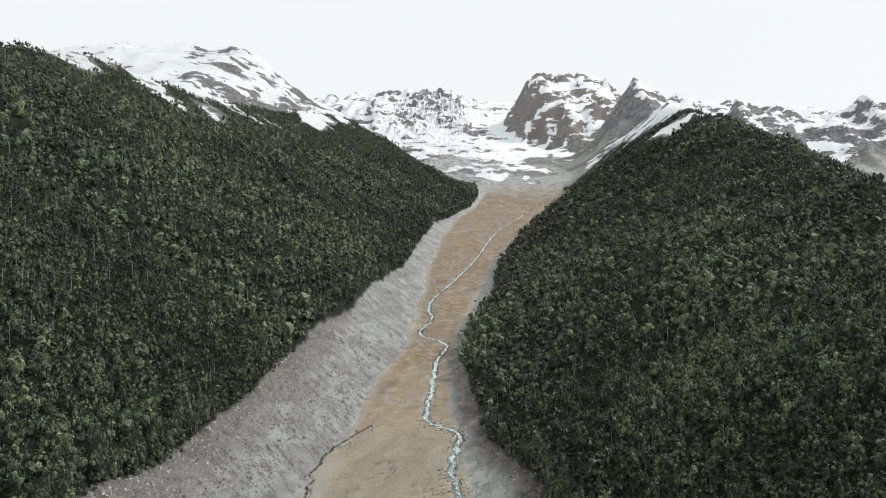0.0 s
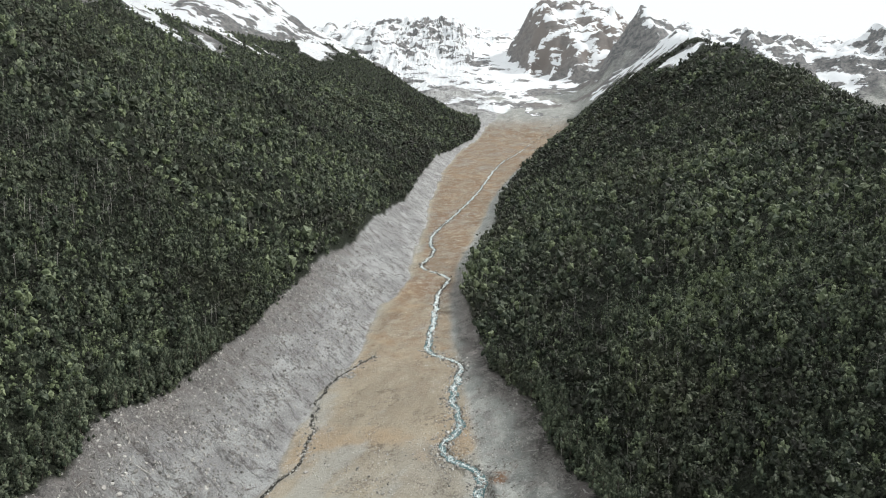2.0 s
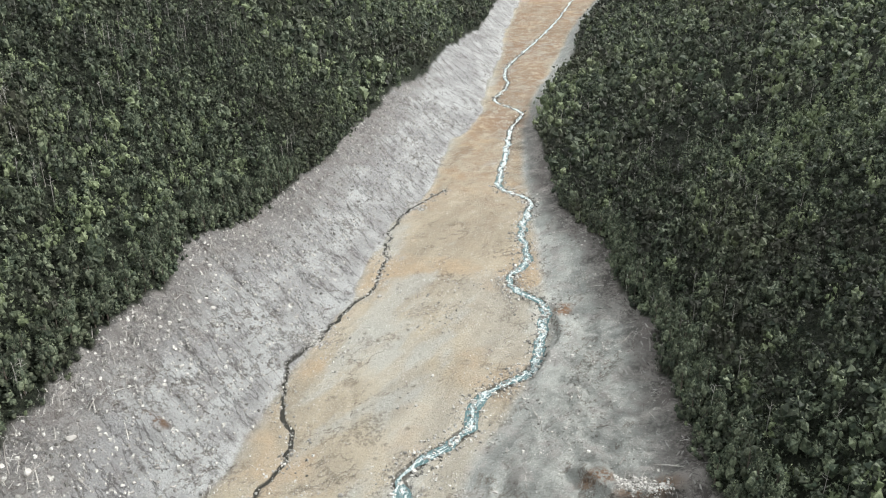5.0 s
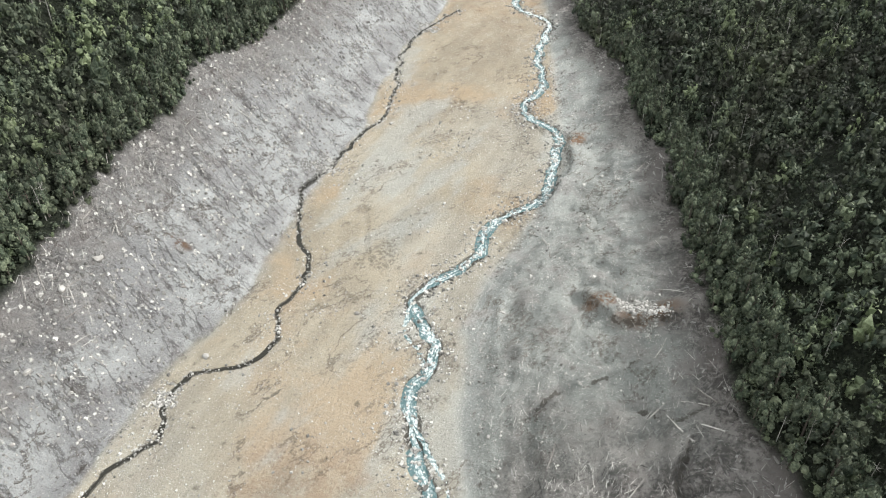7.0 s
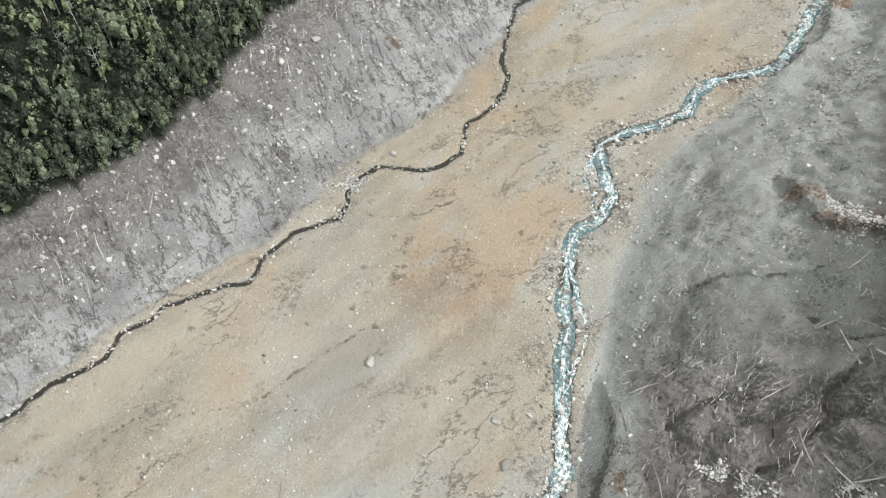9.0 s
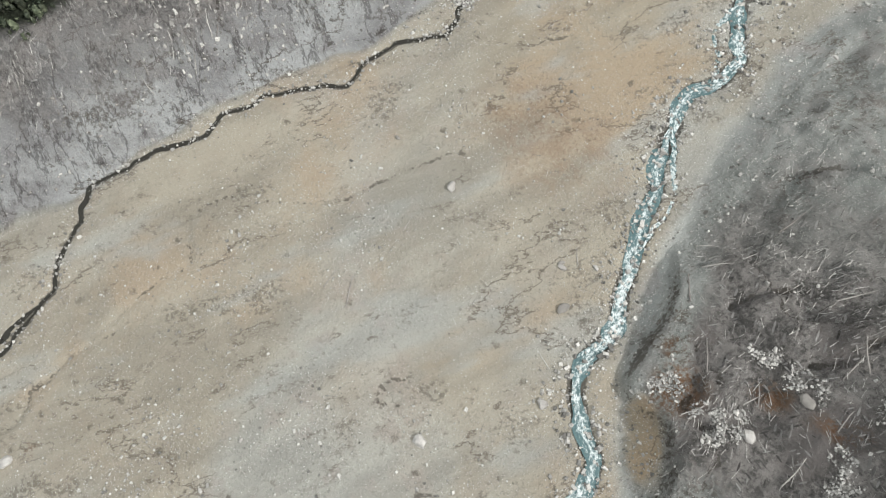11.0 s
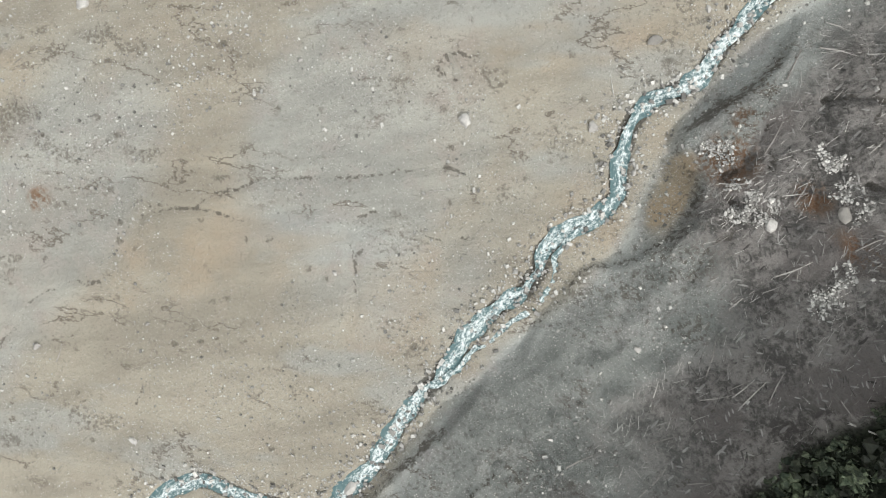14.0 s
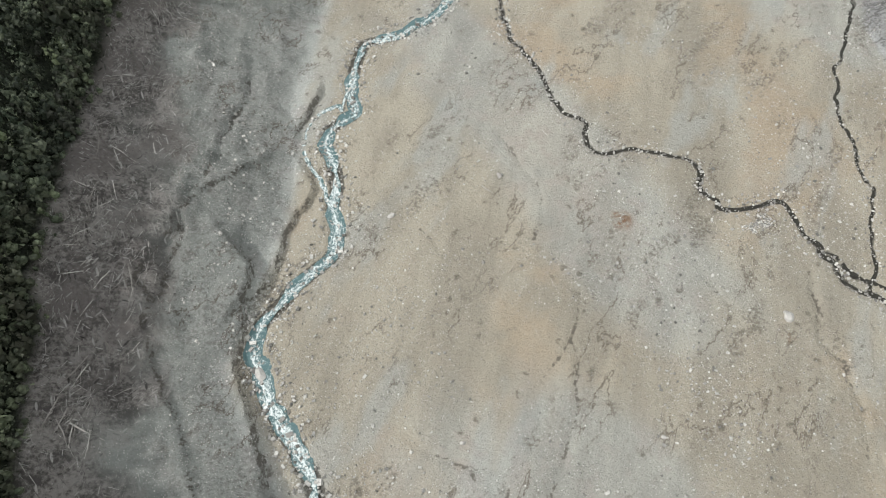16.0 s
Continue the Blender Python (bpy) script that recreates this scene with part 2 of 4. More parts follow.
# thin dry rills in the mud and on the scree
RILLS = [[(-122, 116), (-136, 100), (-140, 90), (-152, 78)], [(-127, 52), (-134, 29), (-124, 19), (-128, 6), (-129, -11), (-132, -33), (-128, -52), (-134, -69)], [(-41, 26), (-47, 30), (-42, 36)],
         [(-20, -17), (-17, -7), (-10, -4), (-1, 1), (1, 10)], [(-54, -80), (-56, -72), (-49, -58), (-46, -40), (-37, -21), (-25, 4), (-15, 18)],
         [(-126, 42), (-118, 49), (-103, 61), (-95, 74), (-80, 100)], [(-136, -74), (-129, -52), (-132, -40), (-129, -24), (-123, -11)],
         [(-104, 205), (-112, 180), (-115, 160), (-130, 128), (-144, 104)], [(-108, 138), (-90, 145), (-78, 160)], [(-70, 262), (-66, 240), (-60, 222)],
         [(-154, 180), (-145, 172), (-134, 166), (-126, 158)], [(-147, 201), (-138, 201), (-130, 200), (-121, 190)], [(-147, 240), (-137, 234), (-131, 229), (-118, 218)],
         [(-129, 364), (-118, 346), (-108, 330), (-98, 318)], [(-106, 387), (-96, 380), (-87, 377)], [(-159, 159), (-152, 150), (-143, 140)], [(-150, 262), (-138, 262), (-122, 250), (-110, 240)],
         [(-120, 470), (-108, 440), (-96, 420)], [(-185, 96), (-172, 84), (-160, 70)], [(-40, -150), (-52, -120), (-44, -100)], [(8, -113), (-8, -108), (-14, -96)],
         [(-52, 33), (-46, 26), (-39, 27)], [(-56, -78), (-50, -61), (-37, -48)], [(-19, -22), (-3, -28), (7, -37)], [(-104, -63), (-100, -81), (-90, -97)]]
# dark soil of the rills; painted shade of gullies and steps joins it below
RILL_AND_SHADE = np.zeros_like(ZZ)
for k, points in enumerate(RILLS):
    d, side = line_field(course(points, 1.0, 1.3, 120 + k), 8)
    RILL_AND_SHADE = np.maximum(RILL_AND_SHADE, smooth(1.9, 0.0, d))
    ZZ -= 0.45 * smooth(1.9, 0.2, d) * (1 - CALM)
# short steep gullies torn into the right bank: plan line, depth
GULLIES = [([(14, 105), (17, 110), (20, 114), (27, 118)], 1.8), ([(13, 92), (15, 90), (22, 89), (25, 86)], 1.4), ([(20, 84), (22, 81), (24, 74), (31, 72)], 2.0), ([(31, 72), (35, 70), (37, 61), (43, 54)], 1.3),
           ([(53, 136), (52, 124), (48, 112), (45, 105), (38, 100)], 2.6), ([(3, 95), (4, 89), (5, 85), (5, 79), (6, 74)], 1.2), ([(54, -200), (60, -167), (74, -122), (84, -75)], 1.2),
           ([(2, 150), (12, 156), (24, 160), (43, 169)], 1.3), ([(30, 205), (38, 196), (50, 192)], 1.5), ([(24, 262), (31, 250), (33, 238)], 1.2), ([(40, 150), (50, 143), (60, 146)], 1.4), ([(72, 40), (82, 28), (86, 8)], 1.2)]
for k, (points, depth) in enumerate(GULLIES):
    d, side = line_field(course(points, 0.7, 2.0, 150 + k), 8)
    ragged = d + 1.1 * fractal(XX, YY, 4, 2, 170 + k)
    # shade in the gully bed, put into the soil colour
    RILL_AND_SHADE = np.maximum(RILL_AND_SHADE, smooth(1.7, 0.2, ragged))
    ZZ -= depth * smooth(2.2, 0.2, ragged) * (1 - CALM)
CUT = np.zeros_like(ZZ)
for (line, half, depth), d in zip(WATERS, FIELDS):
    CUT = np.maximum(CUT, depth * smooth(half * 1.5 + 0.9, half * 0.5, d))
    WET = np.maximum(WET, smooth(half * 1.1 + (1.6 if half > 1.5 else 0.9), half * 0.8, d))
    STONY = np.maximum(STONY, smooth(half * 1.5 + 7, half, d) * min(1.0, half / 1.2))
ZZ -= CUT



def ground_z(x, y):
    """Height of the sheet itself at places in the plan."""
    x, y = np.asarray(x, float), np.asarray(y, float)
    i = np.clip(np.searchsorted(GX, x) - 1, 0, len(GX) - 2)
    j = np.clip(np.searchsorted(GY, y) - 1, 0, len(GY) - 2)
    u, v = (x - GX[i]) / (GX[i + 1] - GX[i]), (y - GY[j]) / (GY[j + 1] - GY[j])
    return (ZZ[j, i] * (1 - u) + ZZ[j, i + 1] * u) * (1 - v) + (ZZ[j + 1, i] * (1 - u) + ZZ[j + 1, i + 1] * u) * v


# ---- kinds of soil over the sheet ----
tl, tr = along(YY, TOE_L), along(YY, TOE_R)
fl, fr = along(YY, FOREST_L), along(YY, FOREST_R)
blur = 7 * fractal(XX, YY, 40, 4, 80)
edge = 3.0 * fractal(XX, YY, 14, 3, 81)
OUT_L, OUT_R = fl - XX + edge, XX - fr + edge
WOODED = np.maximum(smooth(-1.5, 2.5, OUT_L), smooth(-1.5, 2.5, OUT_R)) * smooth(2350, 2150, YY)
TAN = smooth(-3, 6, XX - tl + blur) * smooth(-2, 5, tr - XX + 0.6 * blur)
patchy = fractal(XX * 0.8 + YY * 0.3, YY * 0.45, 45, 4, 82)
TAN = TAN * (1 - 0.45 * smooth(-0.1, 0.5, patchy) * smooth(150, 10, YY)) * (1 - 0.3 * smooth(0.1, 0.5, patchy)) * (0.78 + 0.22 * smooth(60, 260, YY)) * smooth(2300, 1950, YY)
patchy2 = fractal(XX, YY, 20, 4, 83)
LITTER = np.maximum(smooth(-34, -3, OUT_L + 8 * patchy2) * 0.75, smooth(-22, -2, OUT_R + 6 * patchy2)) * smooth(900, 450, YY)
LITTER = np.maximum(LITTER, smooth(4, 18, XX - tr + 9 * patchy2) * smooth(175, 115, YY + 25 * patchy2) * np.maximum(smooth(48, 68, YY + 9 * patchy2), smooth(-10, 40, YY) * smooth(50, 66, XX + 9 * patchy2)) * 0.9)
LITTER = np.maximum(LITTER, 0.25 * smooth(2, 14, XX - tr + 6 * patchy2) * smooth(300, 230, YY + 30 * patchy2) * smooth(40, 90, YY))
LITTER = np.maximum(LITTER, smooth(70, 96, XX + 14 * patchy2) * smooth(20, -20, YY))
BAY = smooth(1.25, 0.75, np.hypot((XX - 19 - 0.75 * (62 - YY)) / 5.5, (YY - 62) / 10) + 0.35 * patchy2)
LITTER, TAN = LITTER * (1 - BAY), np.maximum(TAN, BAY)
# the painted shade of the steps joins the dark rill soil
LITTER, RILL_AND_SHADE = np.clip(LITTER, 0, 1), np.maximum(RILL_AND_SHADE, 0.95 * SCARP_SHADE)
RUST = np.zeros_like(ZZ)
for px, py, rx, ry in [(32, 193, 7, 5), (46, 184, 11, 5), (17, 78, 7, 7), (36, 90, 5, 4), (52, 90, 7, 4), (-118, -52, 3, 2), (-78, -104, 3, 3), (10, 87, 3, 3), (-60, 120, 26, 16), (26, 318, 5, 7), (-132, 205, 5, 3)]:
    RUST = np.maximum(RUST, smooth(1.35, 0.5, np.hypot((XX - px) / rx, (YY - py) / ry) + 0.5 * patchy2) * (0.35 if rx > 20 else 1.0))
RUST = np.maximum(RUST, 0.9 * smooth(280, 720, YY) * smooth(2350, 2000, YY) * smooth(0, 12, XX - tl) * smooth(0, 8, tr - XX) * (0.85 + 0.5 * patchy2))
FLOORED = smooth(0, 10, XX - tl) * smooth(0, 8, tr - XX)
SCREE = np.maximum(smooth(-5, 3, tl - XX - blur), 0.3 * smooth(4, 20, XX - tr))
CLAY = smooth(0, 9, XX - tr + 3 * patchy2) * (0.08 + 0.7 * smooth(210, 130, YY)) * smooth(420, 330, YY) * (0.8 + 0.5 * patchy2) * (1 - BAY)
GRIT = np.clip((1 - 0.5 * LITTER) * 0.5 + 0.75 * fractal(XX, YY, 28, 4, 87) + 0.3 * (1 - FLOORED) * (1 - 1.3 * LITTER) + 0.7 * STONY, 0, 1)
TREELINE = np.where(XX < 100, 482 + 80 * smooth(1050, 1700, YY), 478)
SNOW = smooth(-15, 60, ZZ - TREELINE + 30 * fractal(XX, YY, 110, 5, 85) + 24 * fractal(XX, YY * 0.3, 30, 3, 88)) * smooth(820, 980, YY - 0.1 * XX)
RAGGED = fractal(XX * 0.7 + YY * 0.5, YY * 0.7 - XX * 0.5, 55, 4, 90)
PATCHES = smooth(0.18, 0.34, RAGGED + 0.5 * smooth(-110, 40, ZZ - TREELINE) - 0.38 * smooth(-40, -150, ZZ - TREELINE)) * smooth(-130, -60, ZZ - TREELINE) * smooth(820, 980, YY)
SNOW = np.maximum(SNOW, PATCHES)
CIRQUE = smooth(2290, 3000, YY + 330 * fractal(XX, YY, 150, 6, 86) + 120 * fractal(XX, YY, 40, 3, 89) - 0.2 * np.abs(XX - 150))
SNOW = np.where(YY > 2150, np.maximum(CIRQUE, np.minimum(SNOW, smooth(2600, 2300, YY) + smooth(620, 720, ZZ))), SNOW)


# ---- materials ----
def material(name, rough=0.9):
    m = bpy.data.materials.new(name)
    m.use_nodes = True
    t = m.node_tree
    b = t.nodes["Principled BSDF"]
    b.inputs["Roughness"].default_value = rough
    b.inputs["Specular IOR Level"].default_value = 0.25
    return m, t, b


def node(t, kind, **values):
    n = t.nodes.new(kind)
    for key, value in values.items():
        n.inputs[key.replace("_", " ")].default_value = value
    return n


def mixed(t, fac, a, b, blend="MIX"):
    n = t.nodes.new("ShaderNodeMix")
    n.data_type, n.blend_type = "RGBA", blend
    for slot, v in ((0, fac), (6, a), (7, b)):
        if isinstance(v, bpy.types.NodeSocket):
            t.links.new(v, n.inputs[slot])
        else:
            n.inputs[slot].default_value = (*v, 1) if isinstance(v, tuple) else v
    return n.outputs[2]


def sums(t, op, a, b=0.0, clamp=False):
    n = t.nodes.new("ShaderNodeMath")
    n.operation, n.use_clamp = op, clamp
    for slot, v in ((0, a), (1, b)):
        if isinstance(v, bpy.types.NodeSocket):
            t.links.new(v, n.inputs[slot])
        else:
            n.inputs[slot].default_value = v
    return n.outputs[0]


def ramp(t, value, lo, hi):
    n = t.nodes.new("ShaderNodeMapRange")
    n.interpolation_type = "SMOOTHSTEP"
    t.links.new(value, n.inputs[0])
    n.inputs[1].default_value, n.inputs[2].default_value = lo, hi
    return n.outputs[0]


def noise_of(t, where, scale, detail=4.0, rough=0.6):
    n = node(t, "ShaderNodeTexNoise", Scale=scale, Detail=detail, Roughness=rough)
    t.links.new(where, n.inputs["Vector"])
    return n.outputs["Fac"]


def attribute(t, name):
    n = t.nodes.new("ShaderNodeAttribute")
    n.attribute_name = name
    return n.outputs["Fac"]


def relief(t, b, height, strength, distance):
    n = node(t, "ShaderNodeBump", Strength=strength, Distance=distance)
    t.links.new(height, n.inputs["Height"])
    t.links.new(n.outputs[0], b.inputs["Normal"])


def ground_material():
    m, t, b = material("debris_and_slopes", 0.93)
    where = t.nodes.new("ShaderNodeTexCoord").outputs["Object"]
    n_big, n_mid, n_fine, n_grit = noise_of(t, where, 0.018, 5), noise_of(t, where, 0.11, 6, 0.65), noise_of(t, where, 0.75, 6, 0.7), noise_of(t, where, 3.2, 4, 0.7)

    def turned(scale, degrees):
        n = t.nodes.new("ShaderNodeMapping")
        n.vector_type = "TEXTURE"
        n.inputs["Scale"].default_value, n.inputs["Rotation"].default_value = scale, (0, 0, radians(degrees))
        t.links.new(where, n.inputs[0])
        return n.outputs[0]

    def line_of(value, thin):
        """1 along the level line of a noise, 0 away from it."""
        return ramp(t, sums(t, "ABSOLUTE", sums(t, "SUBTRACT", value, 0.5)), thin, thin * 0.3)

    n_flow = noise_of(t, turned((1.0, 4.0, 1.0), -22), 0.06, 7, 0.64)
    n_band = noise_of(t, turned((1.0, 3.0, 1.0), -30), 0.035, 4, 0.55)
    n_streak = noise_of(t, turned((5.0, 1.0, 3.0), -26), 0.4, 6, 0.7)
    n_gully = noise_of(t, turned((3.2, 1.0, 2.0), -30), 0.07, 7, 0.62)
    n_vein = noise_of(t, turned((1.0, 2.2, 1.0), -35), 0.05, 9, 0.66)
    n_patch = noise_of(t, turned((1.0, 1.6, 1.0), -30), 0.05, 3, 0.5)
    tan = mixed(t, ramp(t, n_flow, 0.36, 0.64), (0.262, 0.228, 0.172), (0.355, 0.31, 0.234))
    tan = mixed(t, sums(t, "MULTIPLY", ramp(t, n_big, 0.5, 0.64), 0.75), tan, (0.355, 0.268, 0.175))
    tan = mixed(t, sums(t, "MULTIPLY", ramp(t, n_band, 0.54, 0.64), 0.7), tan, (0.335, 0.335, 0.305))
    grey = mixed(t, ramp(t, n_flow, 0.38, 0.62), (0.27, 0.28, 0.265), (0.37, 0.38, 0.355))
    grey = mixed(t, ramp(t, n_mid, 0.5, 0.62), grey, (0.32, 0.312, 0.295))
    soil = mixed(t, attribute(t, "tan"), grey, tan)
    # rough scree: purple-grey and pale patches, dark gullies and streaks down the slope
    rough = attribute(t, "scree")
    scree = mixed(t, ramp(t, n_patch, 0.4, 0.6), (0.39, 0.388, 0.388), (0.56, 0.57, 0.565))
    scree = mixed(t, sums(t, "MULTIPLY", ramp(t, n_mid, 0.5, 0.64), 0.6), scree, (0.28, 0.262, 0.258))
    soil = mixed(t, ramp(t, rough, 0.32, 0.75), soil, scree)
    soil = mixed(t, sums(t, "MULTIPLY", rough, sums(t, "MULTIPLY", sums(t, "MULTIPLY", ramp(t, n_streak, 0.52, 0.62), ramp(t, n_mid, 0.44, 0.60)), 0.7)), soil, (0.10, 0.092, 0.088))
    soil = mixed(t, sums(t, "MULTIPLY", sums(t, "MULTIPLY", rough, line_of(n_gully, 0.018)), 0.62), soil, (0.075, 0.07, 0.066))
    soil = mixed(t, attribute(t, "clay"), soil, mixed(t, ramp(t, n_mid, 0.4, 0.6), (0.255, 0.27, 0.25), (0.385, 0.395, 0.37)))
    clod = sums(t, "MULTIPLY", attribute(t, "clay"), ramp(t, sums(t, "ADD", sums(t, "MULTIPLY", n_fine, 0.6), sums(t, "MULTIPLY", n_mid, 0.4)), 0.49, 0.56))
    soil = mixed(t, sums(t, "MULTIPLY", clod, 0.6), soil, (0.13, 0.13, 0.12))
    # dry rills, scuffs and fine dark pits
    vein = sums(t, "MULTIPLY", line_of(n_vein, 0.012), ramp(t, n_patch, 0.5, 0.6))
    soil = mixed(t, sums(t, "MULTIPLY", vein, 0.85), soil, (0.12, 0.10, 0.08))
    scuff = sums(t, "MULTIPLY", ramp(t, n_vein, 0.585, 0.63), ramp(t, n_fine, 0.47, 0.54))
    soil = mixed(t, sums(t, "MULTIPLY", scuff, 0.65), soil, (0.12, 0.105, 0.085))
    soil = mixed(t, sums(t, "MULTIPLY", sums(t, "MULTIPLY", ramp(t, n_fine, 0.56, 0.64), ramp(t, n_patch, 0.38, 0.58)), 0.5), soil, (0.14, 0.125, 0.105))
    soil = mixed(t, sums(t, "MULTIPLY", ramp(t, n_grit, 0.57, 0.66), 0.45), soil, (0.12, 0.11, 0.10))
    # stones of three sizes, gathered in bands
    tall = 0.0
    gather = sums(t, "ADD", sums(t, "SUBTRACT", attribute(t, "grit"), 0.5), sums(t, "MULTIPLY", sums(t, "SUBTRACT", n_vein, 0.5), 1.1))
    gather = sums(t, "ADD", gather, sums(t, "MULTIPLY", rough, 0.2))
    for scale, chance, size in ((0.62, 0.84, 0.28), (1.4, 0.76, 0.32), (2.7, 0.66, 0.36)):
        cells = node(t, "ShaderNodeTexVoronoi", Scale=scale, Randomness=1.0)
        t.links.new(where, cells.inputs["Vector"])
        pick = t.nodes.new("ShaderNodeSeparateColor")
        t.links.new(cells.outputs["Color"], pick.inputs[0])
        chosen = ramp(t, sums(t, "ADD", pick.outputs[0], sums(t, "MULTIPLY", gather, 0.6)), chance, chance + 0.03)
        shape = sums(t, "MULTIPLY", chosen, ramp(t, sums(t, "ADD", cells.outputs["Distance"], sums(t, "MULTIPLY", pick.outputs[2], 0.14)), size, size - 0.08))
        soil = mixed(t, sums(t, "MULTIPLY", shape, 0.9), soil, mixed(t, sums(t, "POWER", pick.outputs[1], 0.6), (0.10, 0.095, 0.085), (0.80, 0.78, 0.74)))
        tall = sums(t, "ADD", tall, sums(t, "MULTIPLY", shape, 0.3 / scale))
    # scattered pits and clods
    pits = node(t, "ShaderNodeTexVoronoi", Scale=0.13, Randomness=1.0)
    t.links.new(where, pits.inputs["Vector"])
    pit = sums(t, "MULTIPLY", ramp(t, sums(t, "ADD", pits.outputs["Distance"], sums(t, "MULTIPLY", sums(t, "SUBTRACT", n_fine, 0.5), 0.9)), 0.2, 0.06), ramp(t, n_mid, 0.45, 0.6))
    soil = mixed(t, sums(t, "MULTIPLY", pit, 0.7), soil, (0.085, 0.075, 0.06))
    # litter of torn wood and roots: thin splinters lying two ways over dark soil
    litter = mixed(t, ramp(t, sums(t, "ADD", sums(t, "MULTIPLY", n_fine, 0.5), sums(t, "MULTIPLY", n_mid, 0.5)), 0.42, 0.58), (0.105, 0.096, 0.09), (0.34, 0.315, 0.295))
    litter = mixed(t, ramp(t, n_patch, 0.5, 0.62), litter, mixed(t, n_fine, (0.115, 0.10, 0.095), (0.28, 0.255, 0.24)))
    for degrees, far_apart in ((-40, 0.9), (15, 0.75), (70, 1.1)):
        cells = node(t, "ShaderNodeTexVoronoi", Scale=far_apart, Randomness=1.0)
        t.links.new(turned((1.0, 6.0, 2.0), degrees), cells.inputs["Vector"])
        pick = t.nodes.new("ShaderNodeSeparateColor")
        t.links.new(cells.outputs["Color"], pick.inputs[0])
        stick = sums(t, "MULTIPLY", ramp(t, pick.outputs[0], 0.62, 0.66), ramp(t, cells.outputs["Distance"], 0.28, 0.20))
        litter = mixed(t, sums(t, "MULTIPLY", stick, 0.85), litter, mixed(t, pick.outputs[1], (0.03, 0.026, 0.024), (0.58, 0.555, 0.53)))
        tall = sums(t, "ADD", tall, sums(t, "MULTIPLY", sums(t, "MULTIPLY", stick, attribute(t, "litter")), 0.3))
    soil = mixed(t, sums(t, "MULTIPLY", attribute(t, "litter"), ramp(t, sums(t, "ADD", attribute(t, "litter"), n_mid), 0.62, 0.95)), soil, litter)
    soil = mixed(t, sums(t, "MULTIPLY", attribute(t, "rust"), ramp(t, sums(t, "ADD", n_fine, sums(t, "SUBTRACT", n_mid, 0.5)), 0.35, 0.6)), soil, mixed(t, n_mid, (0.085, 0.05, 0.033), (0.27, 0.165, 0.10)))
    # dark rill soil, and shade painted along gullies and steps, broken up by noise
    rill_and_shade = sums(t, "ADD", sums(t, "MULTIPLY", sums(t, "SUBTRACT", n_fine, 0.5), 1.9), sums(t, "MULTIPLY", sums(t, "SUBTRACT", n_mid, 0.5), 1.6))
    rill_and_shade = ramp(t, sums(t, "ADD", attribute(t, "rill_and_shade"), rill_and_shade), 0.8, 1.05)
    soil = mixed(t, sums(t, "MULTIPLY", rill_and_shade, 0.75), soil, (0.085, 0.075, 0.062))
    damp = ramp(t, sums(t, "ADD", attribute(t, "wet"), sums(t, "MULTIPLY", sums(t, "SUBTRACT", n_fine, 0.5), 1.3)), 0.55, 0.8)
    soil = mixed(t, sums(t, "MULTIPLY", damp, 0.8), soil, (0.055, 0.052, 0.045))
    # forest floor, coloured near black to put deep shade between the crowns
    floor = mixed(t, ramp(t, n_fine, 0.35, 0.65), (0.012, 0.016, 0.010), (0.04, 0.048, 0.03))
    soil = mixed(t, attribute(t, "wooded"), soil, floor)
    # high ground: broken rock with snow wherever it is not too steep
    shape = t.nodes.new("ShaderNodeNewGeometry")
    split = t.nodes.new("ShaderNodeSeparateXYZ")
    t.links.new(shape.outputs["Normal"], split.inputs[0])
    n_rock, n_crag = noise_of(t, where, 0.005, 6, 0.6), noise_of(t, turned((2.2, 1.2, 0.8), 0), 0.016, 10, 0.66)
    # rock tones are lifted, so the haze of distance is in the colour
    rock = mixed(t, ramp(t, noise_of(t, where, 0.06, 6, 0.7), 0.35, 0.65), (0.11, 0.115, 0.12), (0.27, 0.262, 0.255))
    rock = mixed(t, sums(t, "MULTIPLY", attribute(t, "brown"), ramp(t, n_rock, 0.3, 0.6)), rock, (0.205, 0.182, 0.167))
    lie = sums(t, "ADD", sums(t, "MULTIPLY", split.outputs[2], 0.95), sums(t, "MULTIPLY", sums(t, "SUBTRACT", n_crag, 0.5), 1.9))
    lie = sums(t, "ADD", lie, sums(t, "MULTIPLY", sums(t, "SUBTRACT", n_rock, 0.5), 0.8))
    lie = sums(t, "ADD", lie, sums(t, "MULTIPLY", attribute(t, "snow"), 0.40))
    cover = sums(t, "MULTIPLY", ramp(t, lie, 1.06, 1.12), ramp(t, attribute(t, "snow"), 0.02, 0.2))
    high = mixed(t, cover, rock, (0.82, 0.84, 0.86))
    soil = mixed(t, ramp(t, sums(t, "ADD", attribute(t, "snow"), sums(t, "MULTIPLY", sums(t, "SUBTRACT", n_crag, 0.5), 0.5)), 0.2, 0.4), soil, high)
    t.links.new(soil, b.inputs["Base Color"])
    rugged = sums(t, "ADD", 0.24, sums(t, "MULTIPLY", sums(t, "MAXIMUM", sums(t, "MAXIMUM", rough, attribute(t, "clay")), attribute(t, "litter")), 1.0))
    height = sums(t, "ADD", sums(t, "MULTIPLY", n_fine, 1.6), sums(t, "ADD", sums(t, "MULTIPLY", n_grit, 0.55), sums(t, "MULTIPLY", n_mid, 1.7)))
    relief(t, b, sums(t, "ADD", sums(t, "MULTIPLY", height, rugged), tall), 1.0, 1.6)
    return m


